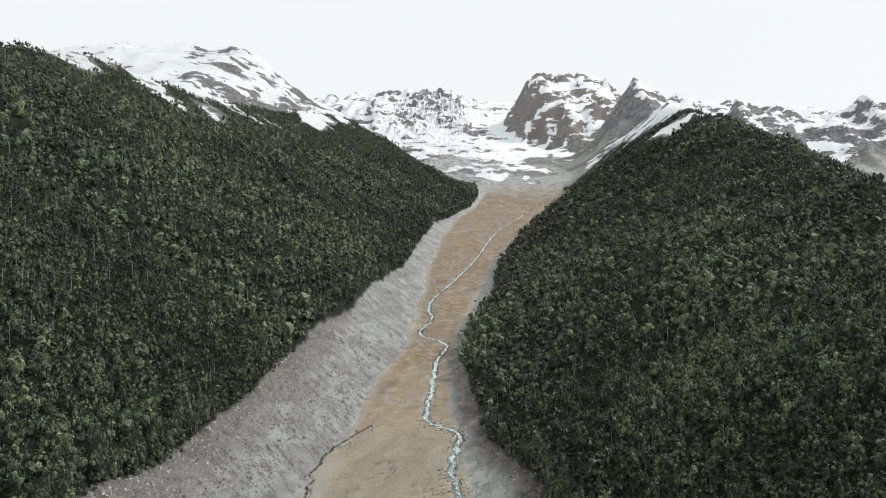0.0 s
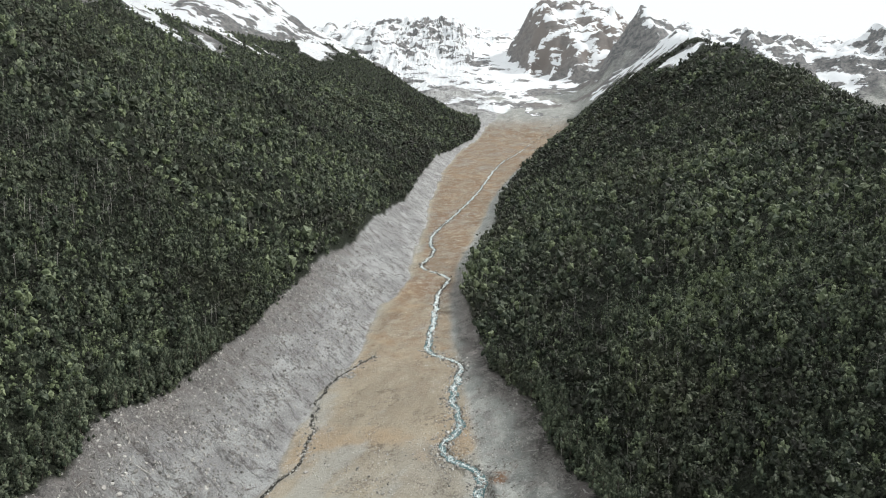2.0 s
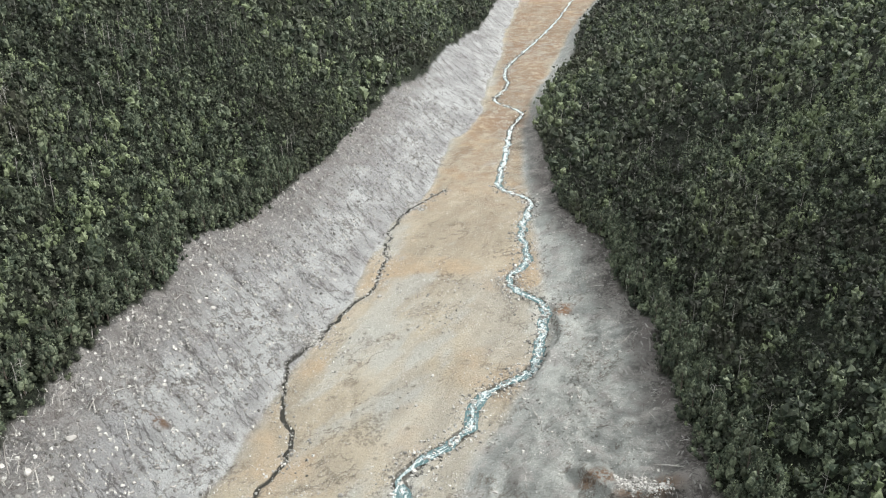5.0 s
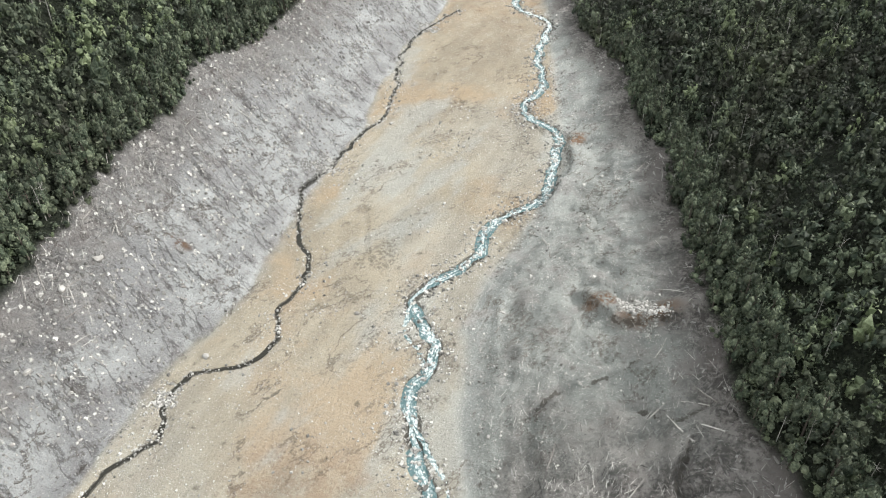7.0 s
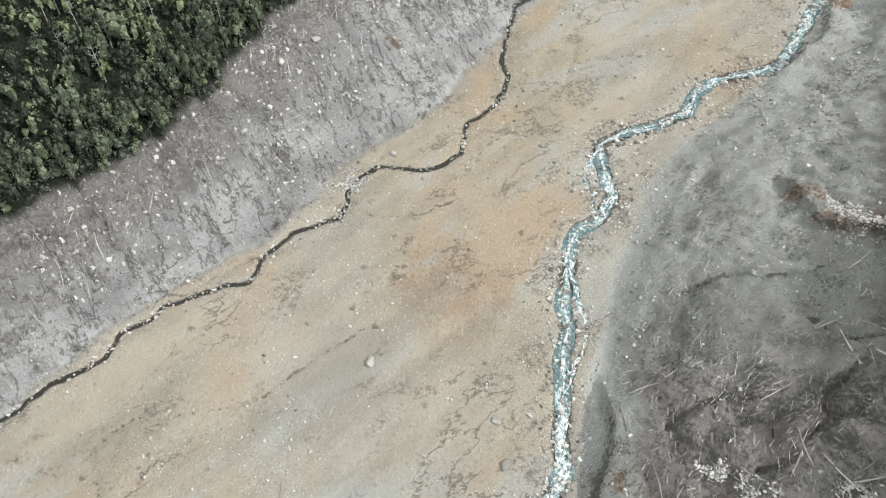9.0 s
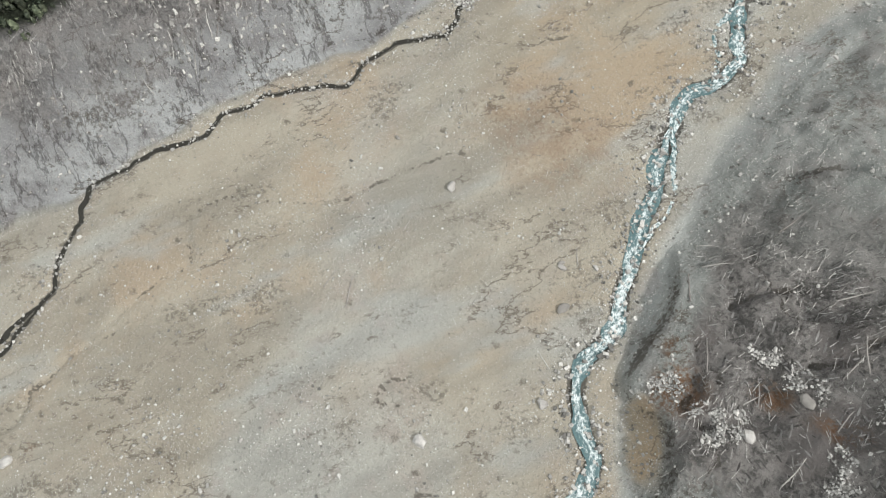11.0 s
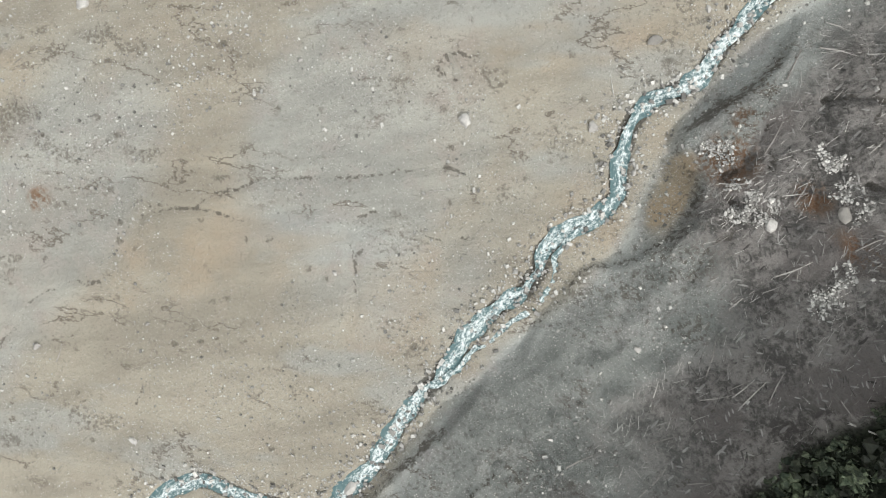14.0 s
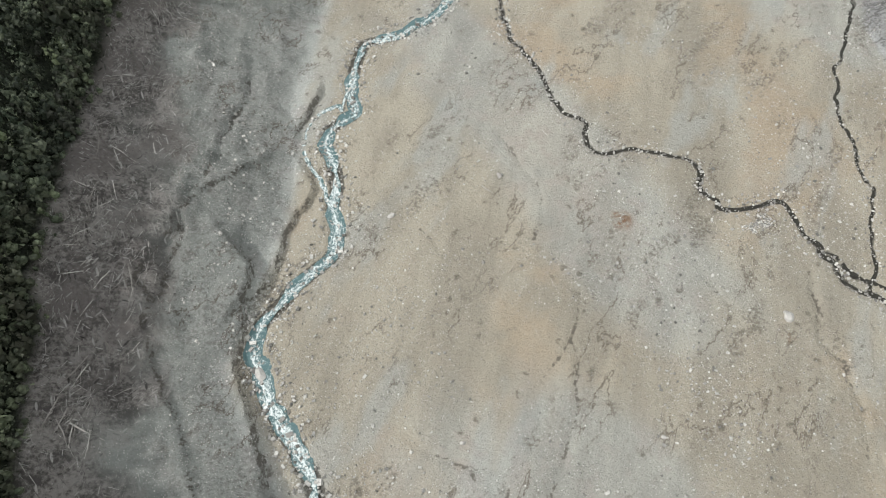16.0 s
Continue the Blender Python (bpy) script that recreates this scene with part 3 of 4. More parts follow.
def water_material(name, deep, foam_at, foam, gloss):
    m, t, b = material(name, 0.2)
    run = t.nodes.new("ShaderNodeCombineXYZ")
    t.links.new(sums(t, "MULTIPLY", attribute(t, "run"), 0.85), run.inputs[0])
    t.links.new(sums(t, "MULTIPLY", attribute(t, "across"), 1.25), run.inputs[1])
    n1, n2, n3 = noise_of(t, run.outputs[0], 0.16, 4, 0.6), noise_of(t, run.outputs[0], 0.9, 6, 0.75), noise_of(t, run.outputs[0], 3.0, 4, 0.7)
    both = sums(t, "ADD", sums(t, "MULTIPLY", n2, 0.7), sums(t, "MULTIPLY", n3, 0.3))
    # a main thread of white water that swings from bank to bank
    thread = sums(t, "ABSOLUTE", sums(t, "SUBTRACT", sums(t, "MULTIPLY", attribute(t, "across"), 0.4), sums(t, "MULTIPLY", sums(t, "SUBTRACT", n1, 0.5), 4.0)))
    where = sums(t, "ADD", both, sums(t, "SUBTRACT", 0.045, sums(t, "MULTIPLY", thread, 0.11)))
    where = sums(t, "ADD", where, sums(t, "MULTIPLY", attribute(t, "rapid"), 0.04))
    white = ramp(t, where, foam_at - 0.05, foam_at + 0.09)
    t.links.new(mixed(t, white, mixed(t, n2, deep, tuple(2.6 * v for v in deep)), foam), b.inputs["Base Color"])
    t.links.new(sums(t, "ADD", 0.2, sums(t, "MULTIPLY", white, 0.6)), b.inputs["Roughness"])
    b.inputs["Specular IOR Level"].default_value = gloss
    relief(t, b, both, 0.8, 0.6)
    return m


def varied(name, dark, light, rough=0.9, per="piece", grain=2.0, bump=0.3):
    """Colour that differs from piece to piece and a grain within each."""
    m, t, b = material(name, rough)
    where = t.nodes.new("ShaderNodeTexCoord").outputs["Object"]
    n = noise_of(t, where, grain, 4)
    if per == "piece":
        chance = t.nodes.new("ShaderNodeObjectInfo").outputs["Random"]
    else:
        chance = t.nodes.new("ShaderNodeNewGeometry").outputs["Random Per Island"]
    colour = mixed(t, chance, dark, light)
    t.links.new(mixed(t, sums(t, "MULTIPLY", ramp(t, n, 0.4, 0.7), 0.45), colour, tuple(0.5 * v for v in dark)), b.inputs["Base Color"])
    relief(t, b, n, bump, 0.2)
    return m


def leaf_material():
    m, t, b = material("beech_leaves", 0.65)
    where = t.nodes.new("ShaderNodeTexCoord").outputs["Object"]
    chance = t.nodes.new("ShaderNodeNewGeometry").outputs["Random Per Island"]
    mottle = noise_of(t, where, 0.8, 3, 0.7)
    chance = sums(t, "ADD", sums(t, "MULTIPLY", chance, 0.55), sums(t, "MULTIPLY", ramp(t, mottle, 0.35, 0.68), 0.45))
    green = mixed(t, sums(t, "POWER", chance, 2.0), (0.017, 0.027, 0.017), (0.165, 0.187, 0.122))
    tone = attribute(t, "tone")
    green = mixed(t, sums(t, "MULTIPLY", ramp(t, tone, 0.7, 1.0), 0.4), green, (0.075, 0.09, 0.038))
    green = mixed(t, sums(t, "MULTIPLY", ramp(t, tone, 0.15, 0.0), 0.5), green, (0.066, 0.066, 0.052))
    green = mixed(t, 1.0, green, mixed(t, sums(t, "POWER", tone, 1.4), (0.42, 0.42, 0.42), (2.2, 2.2, 2.2)), "MULTIPLY")
    big = noise_of(t, where, 0.012, 4)
    green = mixed(t, sums(t, "MULTIPLY", ramp(t, big, 0.48, 0.66), 0.3), green, (0.062, 0.06, 0.036))
    t.links.new(green, b.inputs["Base Color"])
    b.inputs["Specular IOR Level"].default_value = 0.3
    return m


GROUND, LEAVES = ground_material(), leaf_material()
RIVER = water_material("meltwater", (0.05, 0.085, 0.088), 0.52, (0.70, 0.75, 0.74), 0.25)
MUDDY = water_material("dark_water", (0.022, 0.021, 0.018), 0.66, (0.34, 0.33, 0.29), 0.08)
STONE = varied("pale_granite", (0.24, 0.225, 0.205), (0.52, 0.50, 0.47), per="piece")
RUBBLE = varied("rubble_stone", (0.13, 0.125, 0.115), (0.66, 0.64, 0.60), per="island")
WOOD = varied("bleached_wood", (0.20, 0.18, 0.165), (0.58, 0.56, 0.52), per="piece", grain=6)
WOODS = varied("bleached_wood_heap", (0.08, 0.073, 0.067), (0.66, 0.64, 0.60), per="island", grain=6)
BARK = varied("grey_bark", (0.06, 0.05, 0.042), (0.14, 0.12, 0.10), per="piece", grain=4)
SNAG = varied("dead_silver_wood", (0.22, 0.21, 0.19), (0.42, 0.41, 0.38), per="island", grain=4)


# ---- the sheet of ground ----
def raw_mesh(name, verts, faces, mat, smooth_shade=False):
    """verts (n, 3); faces (m, 3 or 4): a mesh out of plain arrays."""
    me = bpy.data.meshes.new(name)
    verts, faces = np.asarray(verts, np.float32), np.asarray(faces, np.int32)
    k = faces.shape[1]
    me.vertices.add(len(verts))
    me.vertices.foreach_set("co", verts.ravel())
    me.loops.add(faces.size)
    me.loops.foreach_set("vertex_index", faces.ravel())
    me.polygons.add(len(faces))
    me.polygons.foreach_set("loop_start", np.arange(0, faces.size, k, dtype=np.int32))
    me.polygons.foreach_set("use_smooth", np.full(len(faces), smooth_shade))
    me.materials.append(mat)
    me.update(calc_edges=True)
    return me


def add_values(me, name, values):
    me.attributes.new(name, "FLOAT", "POINT").data.foreach_set("value", np.asarray(values, np.float32).ravel())


nx, ny = len(GX), len(GY)
idx = np.arange(nx * ny).reshape(ny, nx)
quads = np.stack([idx[:-1, :-1], idx[:-1, 1:], idx[1:, 1:], idx[1:, :-1]], -1).reshape(-1, 4)
sheet = raw_mesh("ground", np.stack([XX, YY, ZZ], -1).reshape(-1, 3), quads, GROUND, True)
BROWN = smooth(280, 420, XX) * smooth(1000, 850, XX) * smooth(2750, 3000, YY) + 0.7 * smooth(260, 330, XX) * smooth(620, 520, XX) * smooth(2350, 2450, YY) * smooth(2750, 2650, YY)
for key, field in (("tan", TAN), ("litter", LITTER), ("wooded", WOODED), ("wet", WET), ("snow", SNOW), ("brown", BROWN), ("scree", SCREE), ("clay", CLAY), ("grit", GRIT), ("rust", RUST), ("rill_and_shade", RILL_AND_SHADE)):
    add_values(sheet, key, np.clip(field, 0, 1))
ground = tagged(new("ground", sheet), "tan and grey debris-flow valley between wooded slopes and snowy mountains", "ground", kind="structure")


def water(name, line, half, sink, mat, label, seed):
    s = np.arange(len(line)) * 1.5
    d = np.gradient(line, axis=0)
    d /= np.linalg.norm(d, axis=1)[:, None] + 1e-9
    side = np.stack([-d[:, 1], d[:, 0]], 1)
    wide = half * np.maximum(0.25, 1 + 0.4 * lumps(s, s * 0, 15, seed) + 0.55 * lumps(s, s * 0, 5, seed + 1)) * (1 - 0.45 * smooth(330, 800, line[:, 1]))
    level = land(line[:, 0], line[:, 1], False) - sink
    across = np.linspace(-1, 1, 5)
    xy = line[:, None, :] + side[:, None, :] * (wide[:, None] * across)[..., None]
    z = np.repeat(level[:, None], 5, 1) + 0.1 * lumps(xy[..., 0], xy[..., 1], 1.6, seed + 2)
    i = np.arange(len(line) * 5).reshape(-1, 5)
    f = np.stack([i[:-1, :-1], i[:-1, 1:], i[1:, 1:], i[1:, :-1]], -1).reshape(-1, 4)[:, ::-1]
    me = raw_mesh(name, np.concatenate([xy, z[..., None]], -1).reshape(-1, 3), f, mat, True)
    add_values(me, "run", np.repeat(s, 5))
    add_values(me, "across", (wide[:, None] * across).ravel())
    add_values(me, "rapid", np.repeat(np.clip(smooth(250, 600, line[:, 1]) + 0.5 * lumps(s, s * 0, 30, seed + 3), 0, 1), 5))
    return tagged(new(name, me), label, "stream", kind="structure")


water("stream", MAIN, 2.5, 0.5, RIVER, "teal meltwater stream with white rapids between stones", 90)
water("stream", SIDE, 0.75, 0.35, MUDDY, "narrow dark stream winding over tan mud", 91)
water("stream", BROOK, 0.7, 0.22, MUDDY, "thin dark rivulet over grey debris", 92)
for k, arm in enumerate(ARMS):
    water("stream", arm, 0.8, 0.22, RIVER if k < 4 else MUDDY, "thin side arm of the stream among stones", 93 + k)


# ---- woods ----
rng = np.random.default_rng(4)
ICO_V = np.array([(0, 0, 1), (0.894, 0, 0.447), (0.276, 0.851, 0.447), (-0.724, 0.526, 0.447), (-0.724, -0.526, 0.447), (0.276, -0.851, 0.447),
                  (0.724, 0.526, -0.447), (-0.276, 0.851, -0.447), (-0.894, 0, -0.447), (-0.276, -0.851, -0.447), (0.724, -0.526, -0.447), (0, 0, -1)])
ICO_F = np.array([(0, 1, 2), (0, 2, 3), (0, 3, 4), (0, 4, 5), (0, 5, 1), (1, 6, 2), (2, 7, 3), (3, 8, 4), (4, 9, 5), (5, 10, 1),
                  (2, 6, 7), (3, 7, 8), (4, 8, 9), (5, 9, 10), (1, 10, 6), (11, 7, 6), (11, 8, 7), (11, 9, 8), (11, 10, 9), (11, 6, 10)])
OCT_V = np.array([(1, 0, 0), (0, 1, 0), (-1, 0, 0), (0, -1, 0), (0, 0, 1), (0, 0, -0.6)], float)
OCT_F = np.array([(0, 1, 4), (1, 2, 4), (2, 3, 4), (3, 0, 4), (1, 0, 5), (2, 1, 5), (3, 2, 5), (0, 3, 5)])


def crown(lump_count, flakes, flake_size, r, fat=1.0, base=None):
    """An uneven evergreen crown, about 1 high and 0.6 wide, base at 0: two rough lumps (1: round, 2: coarse) or several, under loose leaf sprays."""
    vs, fs, n = [], [], 0

    def rolled(points):
        """The points turned any way."""
        q, upper = np.linalg.qr(r.normal(size=(3, 3)))
        return points @ (q * np.linalg.det(q))

    for k in range(2 if lump_count in (1, 2) else 0):  # a wide lower lump and a smaller one leaning off it
        base_v, base_f = (ICO_V, ICO_F) if lump_count == 1 else (OCT_V, OCT_F)
        a, h, size = r.uniform(0, 6.28), (0.42, 0.74)[k] + r.uniform(-0.05, 0.05), fat * (0.25, 0.18)[k] * r.uniform(0.85, 1.15)
        v = rolled(base_v) * r.uniform(0.75, 1.15, (len(base_v), 1)) * size * (1, 1, 1.15) + (0.1 * math.cos(a), 0.1 * math.sin(a), h)
        vs.append(v)
        fs.append(base_f + n)
        n += len(v)
    for k in range(lump_count if lump_count > 2 else 0):
        a, h = r.uniform(0, 6.28), r.uniform(0.3, 0.85)
        out = r.uniform(0.06, 0.22) * (1.15 - 0.75 * h) / 0.6
        size = fat * r.uniform(0.12, 0.18) * (1.25 - 0.6 * h)
        bv, bf = base or (ICO_V, ICO_F)
        wild = 0.25 if base is None else 0.42
        v = rolled(bv) * (size * r.uniform(1 - wild, 1 + wild, (len(bv), 1))) * (1, 1, 1.15) + (math.cos(a) * out, math.sin(a) * out, h)
        vs.append(v)
        fs.append(bf + n)
        n += len(bv)
    for k in range(flakes):
        a, h = r.uniform(0, 6.28), 0.12 + 0.9 * r.uniform(0, 1) ** 0.8
        out = (0.34 * math.sqrt(max(0.02, 1 - ((h - 0.45) / 0.62) ** 2))) * r.uniform(0.75, 1.12)
        c = np.array((math.cos(a) * out, math.sin(a) * out, h))
        u = r.normal(size=3)
        u /= np.linalg.norm(u)
        w = np.cross(u, (c[0] * 1.5, c[1] * 1.5, 0.35) + 0.35 * r.normal(size=3))
        w /= np.linalg.norm(w) + 1e-6
        s = flake_size * r.uniform(0.6, 1.3)
        vs.append(np.array([c + u * s, c - u * s * 0.7 + w * s * 0.5, c - u * s * 0.5 - w * s * 0.5]))
        fs.append(np.array([[n, n + 1, n + 2]]))
        n += 3
    return np.vstack(vs), np.vstack(fs)


def scatter(x0, x1, y0, y1, gap):
    """Jittered places over a stretch of the plan."""
    gx, gy = np.meshgrid(np.arange(x0, x1, gap), np.arange(y0, y1, gap))
    return gx.ravel() + rng.uniform(-0.48, 0.48, gx.size) * gap, gy.ravel() + rng.uniform(-0.48, 0.48, gx.size) * gap


def field_at(field, x, y):
    return field[np.clip(np.searchsorted(GY, y), 0, ny - 1), np.clip(np.searchsorted(GX, x), 0, nx - 1)]


def joined(variants, x, y, z, size, slim, tone, spin=True):
    """Many copies of a few shapes as plain arrays: vertices, faces and a tone for each vertex."""
    vs, fs, ts, n = [], [], [], 0
    pick = rng.integers(0, len(variants), len(x))
    turn = rng.uniform(0, 6.28, len(x))
    for k, (v, f) in enumerate(variants):
        m = np.where(pick == k)[0]
        if not len(m):
            continue
        c, s = np.cos(turn[m])[:, None], np.sin(turn[m])[:, None]
        px = (v[None, :, 0] * c - v[None, :, 1] * s) * (size[m] * slim[m])[:, None] + x[m][:, None]
        py = (v[None, :, 0] * s + v[None, :, 1] * c) * (size[m] * slim[m])[:, None] + y[m][:, None]
        pz = v[None, :, 2] * size[m][:, None] + z[m][:, None]
        vs.append(np.stack([px, py, pz], -1).reshape(-1, 3))
        fs.append((f[None] + (n + np.arange(len(m)) * len(v))[:, None, None]).reshape(-1, f.shape[1]))
        ts.append(np.repeat(tone[m], len(v)))
        n += len(m) * len(v)
    return np.vstack(vs), np.vstack(fs), np.concatenate(ts)


NEAR_CROWNS = [crown(6, 36, 0.07, np.random.default_rng(k), 1.0, (OCT_V, OCT_F)) for k in range(14)]
MID_CROWNS = [crown(3, 9, 0.11, np.random.default_rng(20 + k), 1.45, (OCT_V, OCT_F)) for k in range(10)]
FAR_CROWNS = [crown(2, 4, 0.16, np.random.default_rng(40 + k), 1.25) for k in range(10)]


def standing(x, y):
    keep = (field_at(WOODED, x, y) > 0.6) & (field_at(SNOW, x, y) < 0.12 + 0.3 * rng.uniform(size=len(x)))
    keep &= lumps(x, y, 16, 130) + 0.4 * lumps(x, y, 7, 131) < 1.02
    return keep


def woods(name, x0, x1, y0, y1, gap, variants, tall, wide, label, spare=None):
    x, y = scatter(x0, x1, y0, y1, gap)
    keep = standing(x, y)
    if spare is not None:
        keep &= ~spare(x, y)
    x, y = x[keep], y[keep]
    size = tall * (rng.uniform(0.55, 1.2, len(x)) + 0.4 * (rng.uniform(size=len(x)) > 0.9)) * (1 - 0.45 * smooth(330, 480, ground_z(x, y)))
    tone = np.clip(0.4 + 0.35 * fractal(x, y, 60, 3, 101) + 0.35 * fractal(x, y, 220, 2, 102) + rng.normal(0, 0.3, len(x)), 0, 1)
    v, f, tn = joined(variants, x, y, ground_z(x, y) - 0.5, size, wide * rng.uniform(0.75, 1.2, len(x)), tone)
    me = raw_mesh(name, v, f, LEAVES)
    add_values(me, "tone", tn)
    return tagged(new(name, me), label, "forest", kind="stuff")


def rim(x, y):
    """The edge of the woods along the debris, where trees stand as things of their own."""
    left = (along(y, FOREST_L) - x < 13) & (y > 60) & (y < 400) & (x < 0)
    right = (x - along(y, FOREST_R) < 13) & (y > 100) & (y < 400) & (x > 0)
    return left | right


woods("forest", -430, -100, 20, 520, 4.8, NEAR_CROWNS, 11.5, 0.78, "dense dark green evergreen forest on a steep slope", rim)
woods("forest", 10, 340, 100, 460, 4.8, NEAR_CROWNS, 11.5, 0.78, "dense dark green evergreen forest above the debris bank", rim)
woods("forest", 80, 180, -330, 100, 4.7, NEAR_CROWNS, 11.5, 0.78, "dense dark green evergreen forest above the debris bank")
woods("forest", 180, 400, -500, 100, 6.8, MID_CROWNS, 12, 0.9, "dense dark green evergreen forest on the slope")
woods("forest", -520, -200, -500, 20, 8.0, MID_CROWNS, 14, 0.95, "dense dark green evergreen forest on a steep slope")
woods("forest", -620, -40, 520, 1250, 7.2, MID_CROWNS, 13, 0.92, "dark green forest on the valley side")
woods("forest", 0, 560, 460, 1050, 7.2, MID_CROWNS, 13, 0.92, "dark green forest on the valley side")
woods("forest", -760, 140, 1250, 2280, 9.0, FAR_CROWNS, 12, 1.25, "far dark green forest below the snow line")
woods("forest", 60, 800, 1050, 2200, 9.0, FAR_CROWNS, 12, 1.25, "far dark green forest below the snow line")

BUSHES = [crown(1, 14, 0.13, np.random.default_rng(60 + k)) for k in range(6)]


def thicket(name, x0, x1, y0, y1, gap, label):
    x, y = scatter(x0, x1, y0, y1, gap)
    w = np.maximum(along(y, FOREST_L) - x, x - along(y, FOREST_R)) + 2.5 * lumps(x, y, 9, 160)
    keep = (w > -0.5) & (w < 11) & (rng.uniform(size=len(x)) < 0.85)
    x, y, w = x[keep], y[keep], w[keep]
    size = rng.uniform(2.0, 5.0, len(x)) + 0.25 * w
    v, f, tn = joined(BUSHES, x, y, ground_z(x, y) - 0.4, size, rng.uniform(0.9, 1.4, len(x)), rng.uniform(0.1, 0.9, len(x)))
    me = raw_mesh(name, v, f, LEAVES)
    add_values(me, "tone", tn)
    return tagged(new(name, me), label, "bushes", kind="stuff")


thicket("undergrowth", -240, -60, 20, 520, 2.7, "low dark green bushes along the edge of the forest")
thicket("undergrowth", 5, 130, -240, 520, 2.7, "low dark green bushes along the edge of the forest")


# ---- single trees along the edge of the woods ----
def part(name, v, f, mat, parent, label=""):
    ob = new(name, raw_mesh(name, v, f, mat))
    ob.parent = parent
    return tagged(ob, label)


def rod(a, b, ra, rb, sides=5):
    """A tapered round rod from a to b."""
    a, b = np.array(a, float), np.array(b, float)
    d = (b - a) / (np.linalg.norm(b - a) + 1e-9)
    u = np.cross(d, (0.3, 0.2, 1) if abs(d[2]) < 0.9 else (1, 0, 0.1))
    u /= np.linalg.norm(u)
    w = np.cross(d, u)
    ring = [(math.cos(6.2832 * k / sides), math.sin(6.2832 * k / sides)) for k in range(sides)]
    v = [a + ra * (c * u + s * w) for c, s in ring] + [b + rb * (c * u + s * w) for c, s in ring] + [a, b]
    f = []
    for k in range(sides):
        n = (k + 1) % sides
        f += [(k, n, sides + n), (k, sides + n, sides + k), (n, k, 2 * sides), (sides + k, sides + n, 2 * sides + 1)]
    return np.array(v), np.array(f)


def merged(pieces):
    vs, fs, n = [], [], 0
    for v, f in pieces:
        vs.append(v)
        fs.append(f + n)
        n += len(v)
    return np.vstack(vs), np.vstack(fs)


def make_tree(k, label):
    r = np.random.default_rng(200 + k)
    root = tagged(new("tree"), label, "tree", "trees at the edge of the debris")
    tall = 12.5
    bits = [rod((0, 0, -0.8), (0.2, 0.1, 5), 0.3, 0.22, 6), rod((0.2, 0.1, 5), (0.1, 0.3, 10.5), 0.22, 0.06, 5)]
    for n in range(6):
        a, h = n * 1.1 + r.uniform(0, 0.6), 3.2 + n * 1.1
        bits.append(rod((0.15, 0.15, h), (2.0 * math.cos(a), 2.0 * math.sin(a), h + 1.5), 0.09, 0.03, 4))
    part("trunk", *merged(bits), BARK, root, "grey tapered trunk with limbs")
    v, f = crown(7, 200, 0.052, r, 0.85)
    v = v * (tall * 0.66, tall * 0.66, tall)
    leaves = part("crown", v, f, LEAVES, root, "uneven crown of dark green leaf sprays")
    add_values(leaves.data, "tone", np.full(len(v), r.uniform(0.2, 0.75)))
    return root


def rim_places():
    x, y = scatter(-225, 110, 60, 400, 5.2)
    keep = standing(x, y) & rim(x, y)
    return x[keep], y[keep]


TREE_LABELS = ["tall dark green evergreen beech at the edge of the debris", "slender evergreen beech with grey trunk beside the debris",
               "evergreen beech with thin uneven crown above the scree", "dark green beech with bare lower trunk at the wood's edge"]
TREES = [make_tree(k, TREE_LABELS[k % 4]) for k in range(8)]
tx, ty = rim_places()
for k, (x, y) in enumerate(zip(tx, ty)):
    m = pose(x, y, float(ground_z(x, y)), 0, 0, float(rng.uniform(0, 360)))
    ob = TREES[k] if k < len(TREES) else copy_thing(TREES[k % len(TREES)], m)
    size = float(rng.uniform(0.75, 1.2))
    ob.matrix_basis = m @ Matrix.Diagonal((size, size, size, 1))


# ---- dead standing trees, pale among the green ----
def snag(r, tall=1.0, branches=7, sides=4):
    lean = r.uniform(-0.06, 0.06, 2)
    bits = [rod((0, 0, -0.05), (lean[0], lean[1], tall), 0.016, 0.004, sides)]
    for n in range(branches):
        h, a = r.uniform(0.5, 0.95), r.uniform(0, 6.28)
        out = r.uniform(0.08, 0.2)
        at = np.array((lean[0] * h, lean[1] * h, h))
        bits.append(rod(at, at + (out * math.cos(a), out * math.sin(a), r.uniform(0.02, 0.14)), 0.006, 0.002, 3))
    return merged(bits)


DEAD = []
for k in range(5):
    v, f = snag(np.random.default_rng(300 + k), 1.0, 9, 5)
    ob = tagged(new("dead_tree", raw_mesh("dead_tree", v * 14, f, SNAG)), "bare silver-grey dead tree standing in the forest", "dead tree", "dead trees in the forest")
    DEAD.append(ob)
sx, sy = np.concatenate([rng.uniform(-300, -140, 900), rng.uniform(60, 260, 900)]), rng.uniform(60, 520, 1800)
ok = standing(sx, sy) & (lumps(sx, sy, 45, 140) > 0.15)
sx, sy = sx[ok][:130], sy[ok][:130]
for k, (x, y) in enumerate(zip(sx, sy)):
    m = pose(x, y, float(ground_z(x, y)) - 0.3, 0, 0, float(rng.uniform(0, 360)))
    ob = DEAD[k] if k < 5 else copy_thing(DEAD[k % 5], m)
    ob.matrix_basis = m @ Matrix.Diagonal((1, 1, float(rng.uniform(0.8, 1.15)), 1))
SNAGS = [snag(np.random.default_rng(320 + k), 1.0, 4, 3) for k in range(6)]
sx, sy = np.concatenate([rng.uniform(-560, -100, 1900), rng.uniform(30, 520, 1900)]), np.concatenate([rng.uniform(60, 1300, 1900), rng.uniform(60, 1200, 1900)])
ok = standing(sx, sy) & (lumps(sx, sy, 60, 141) > 0.0)
sx, sy = sx[ok], sy[ok]
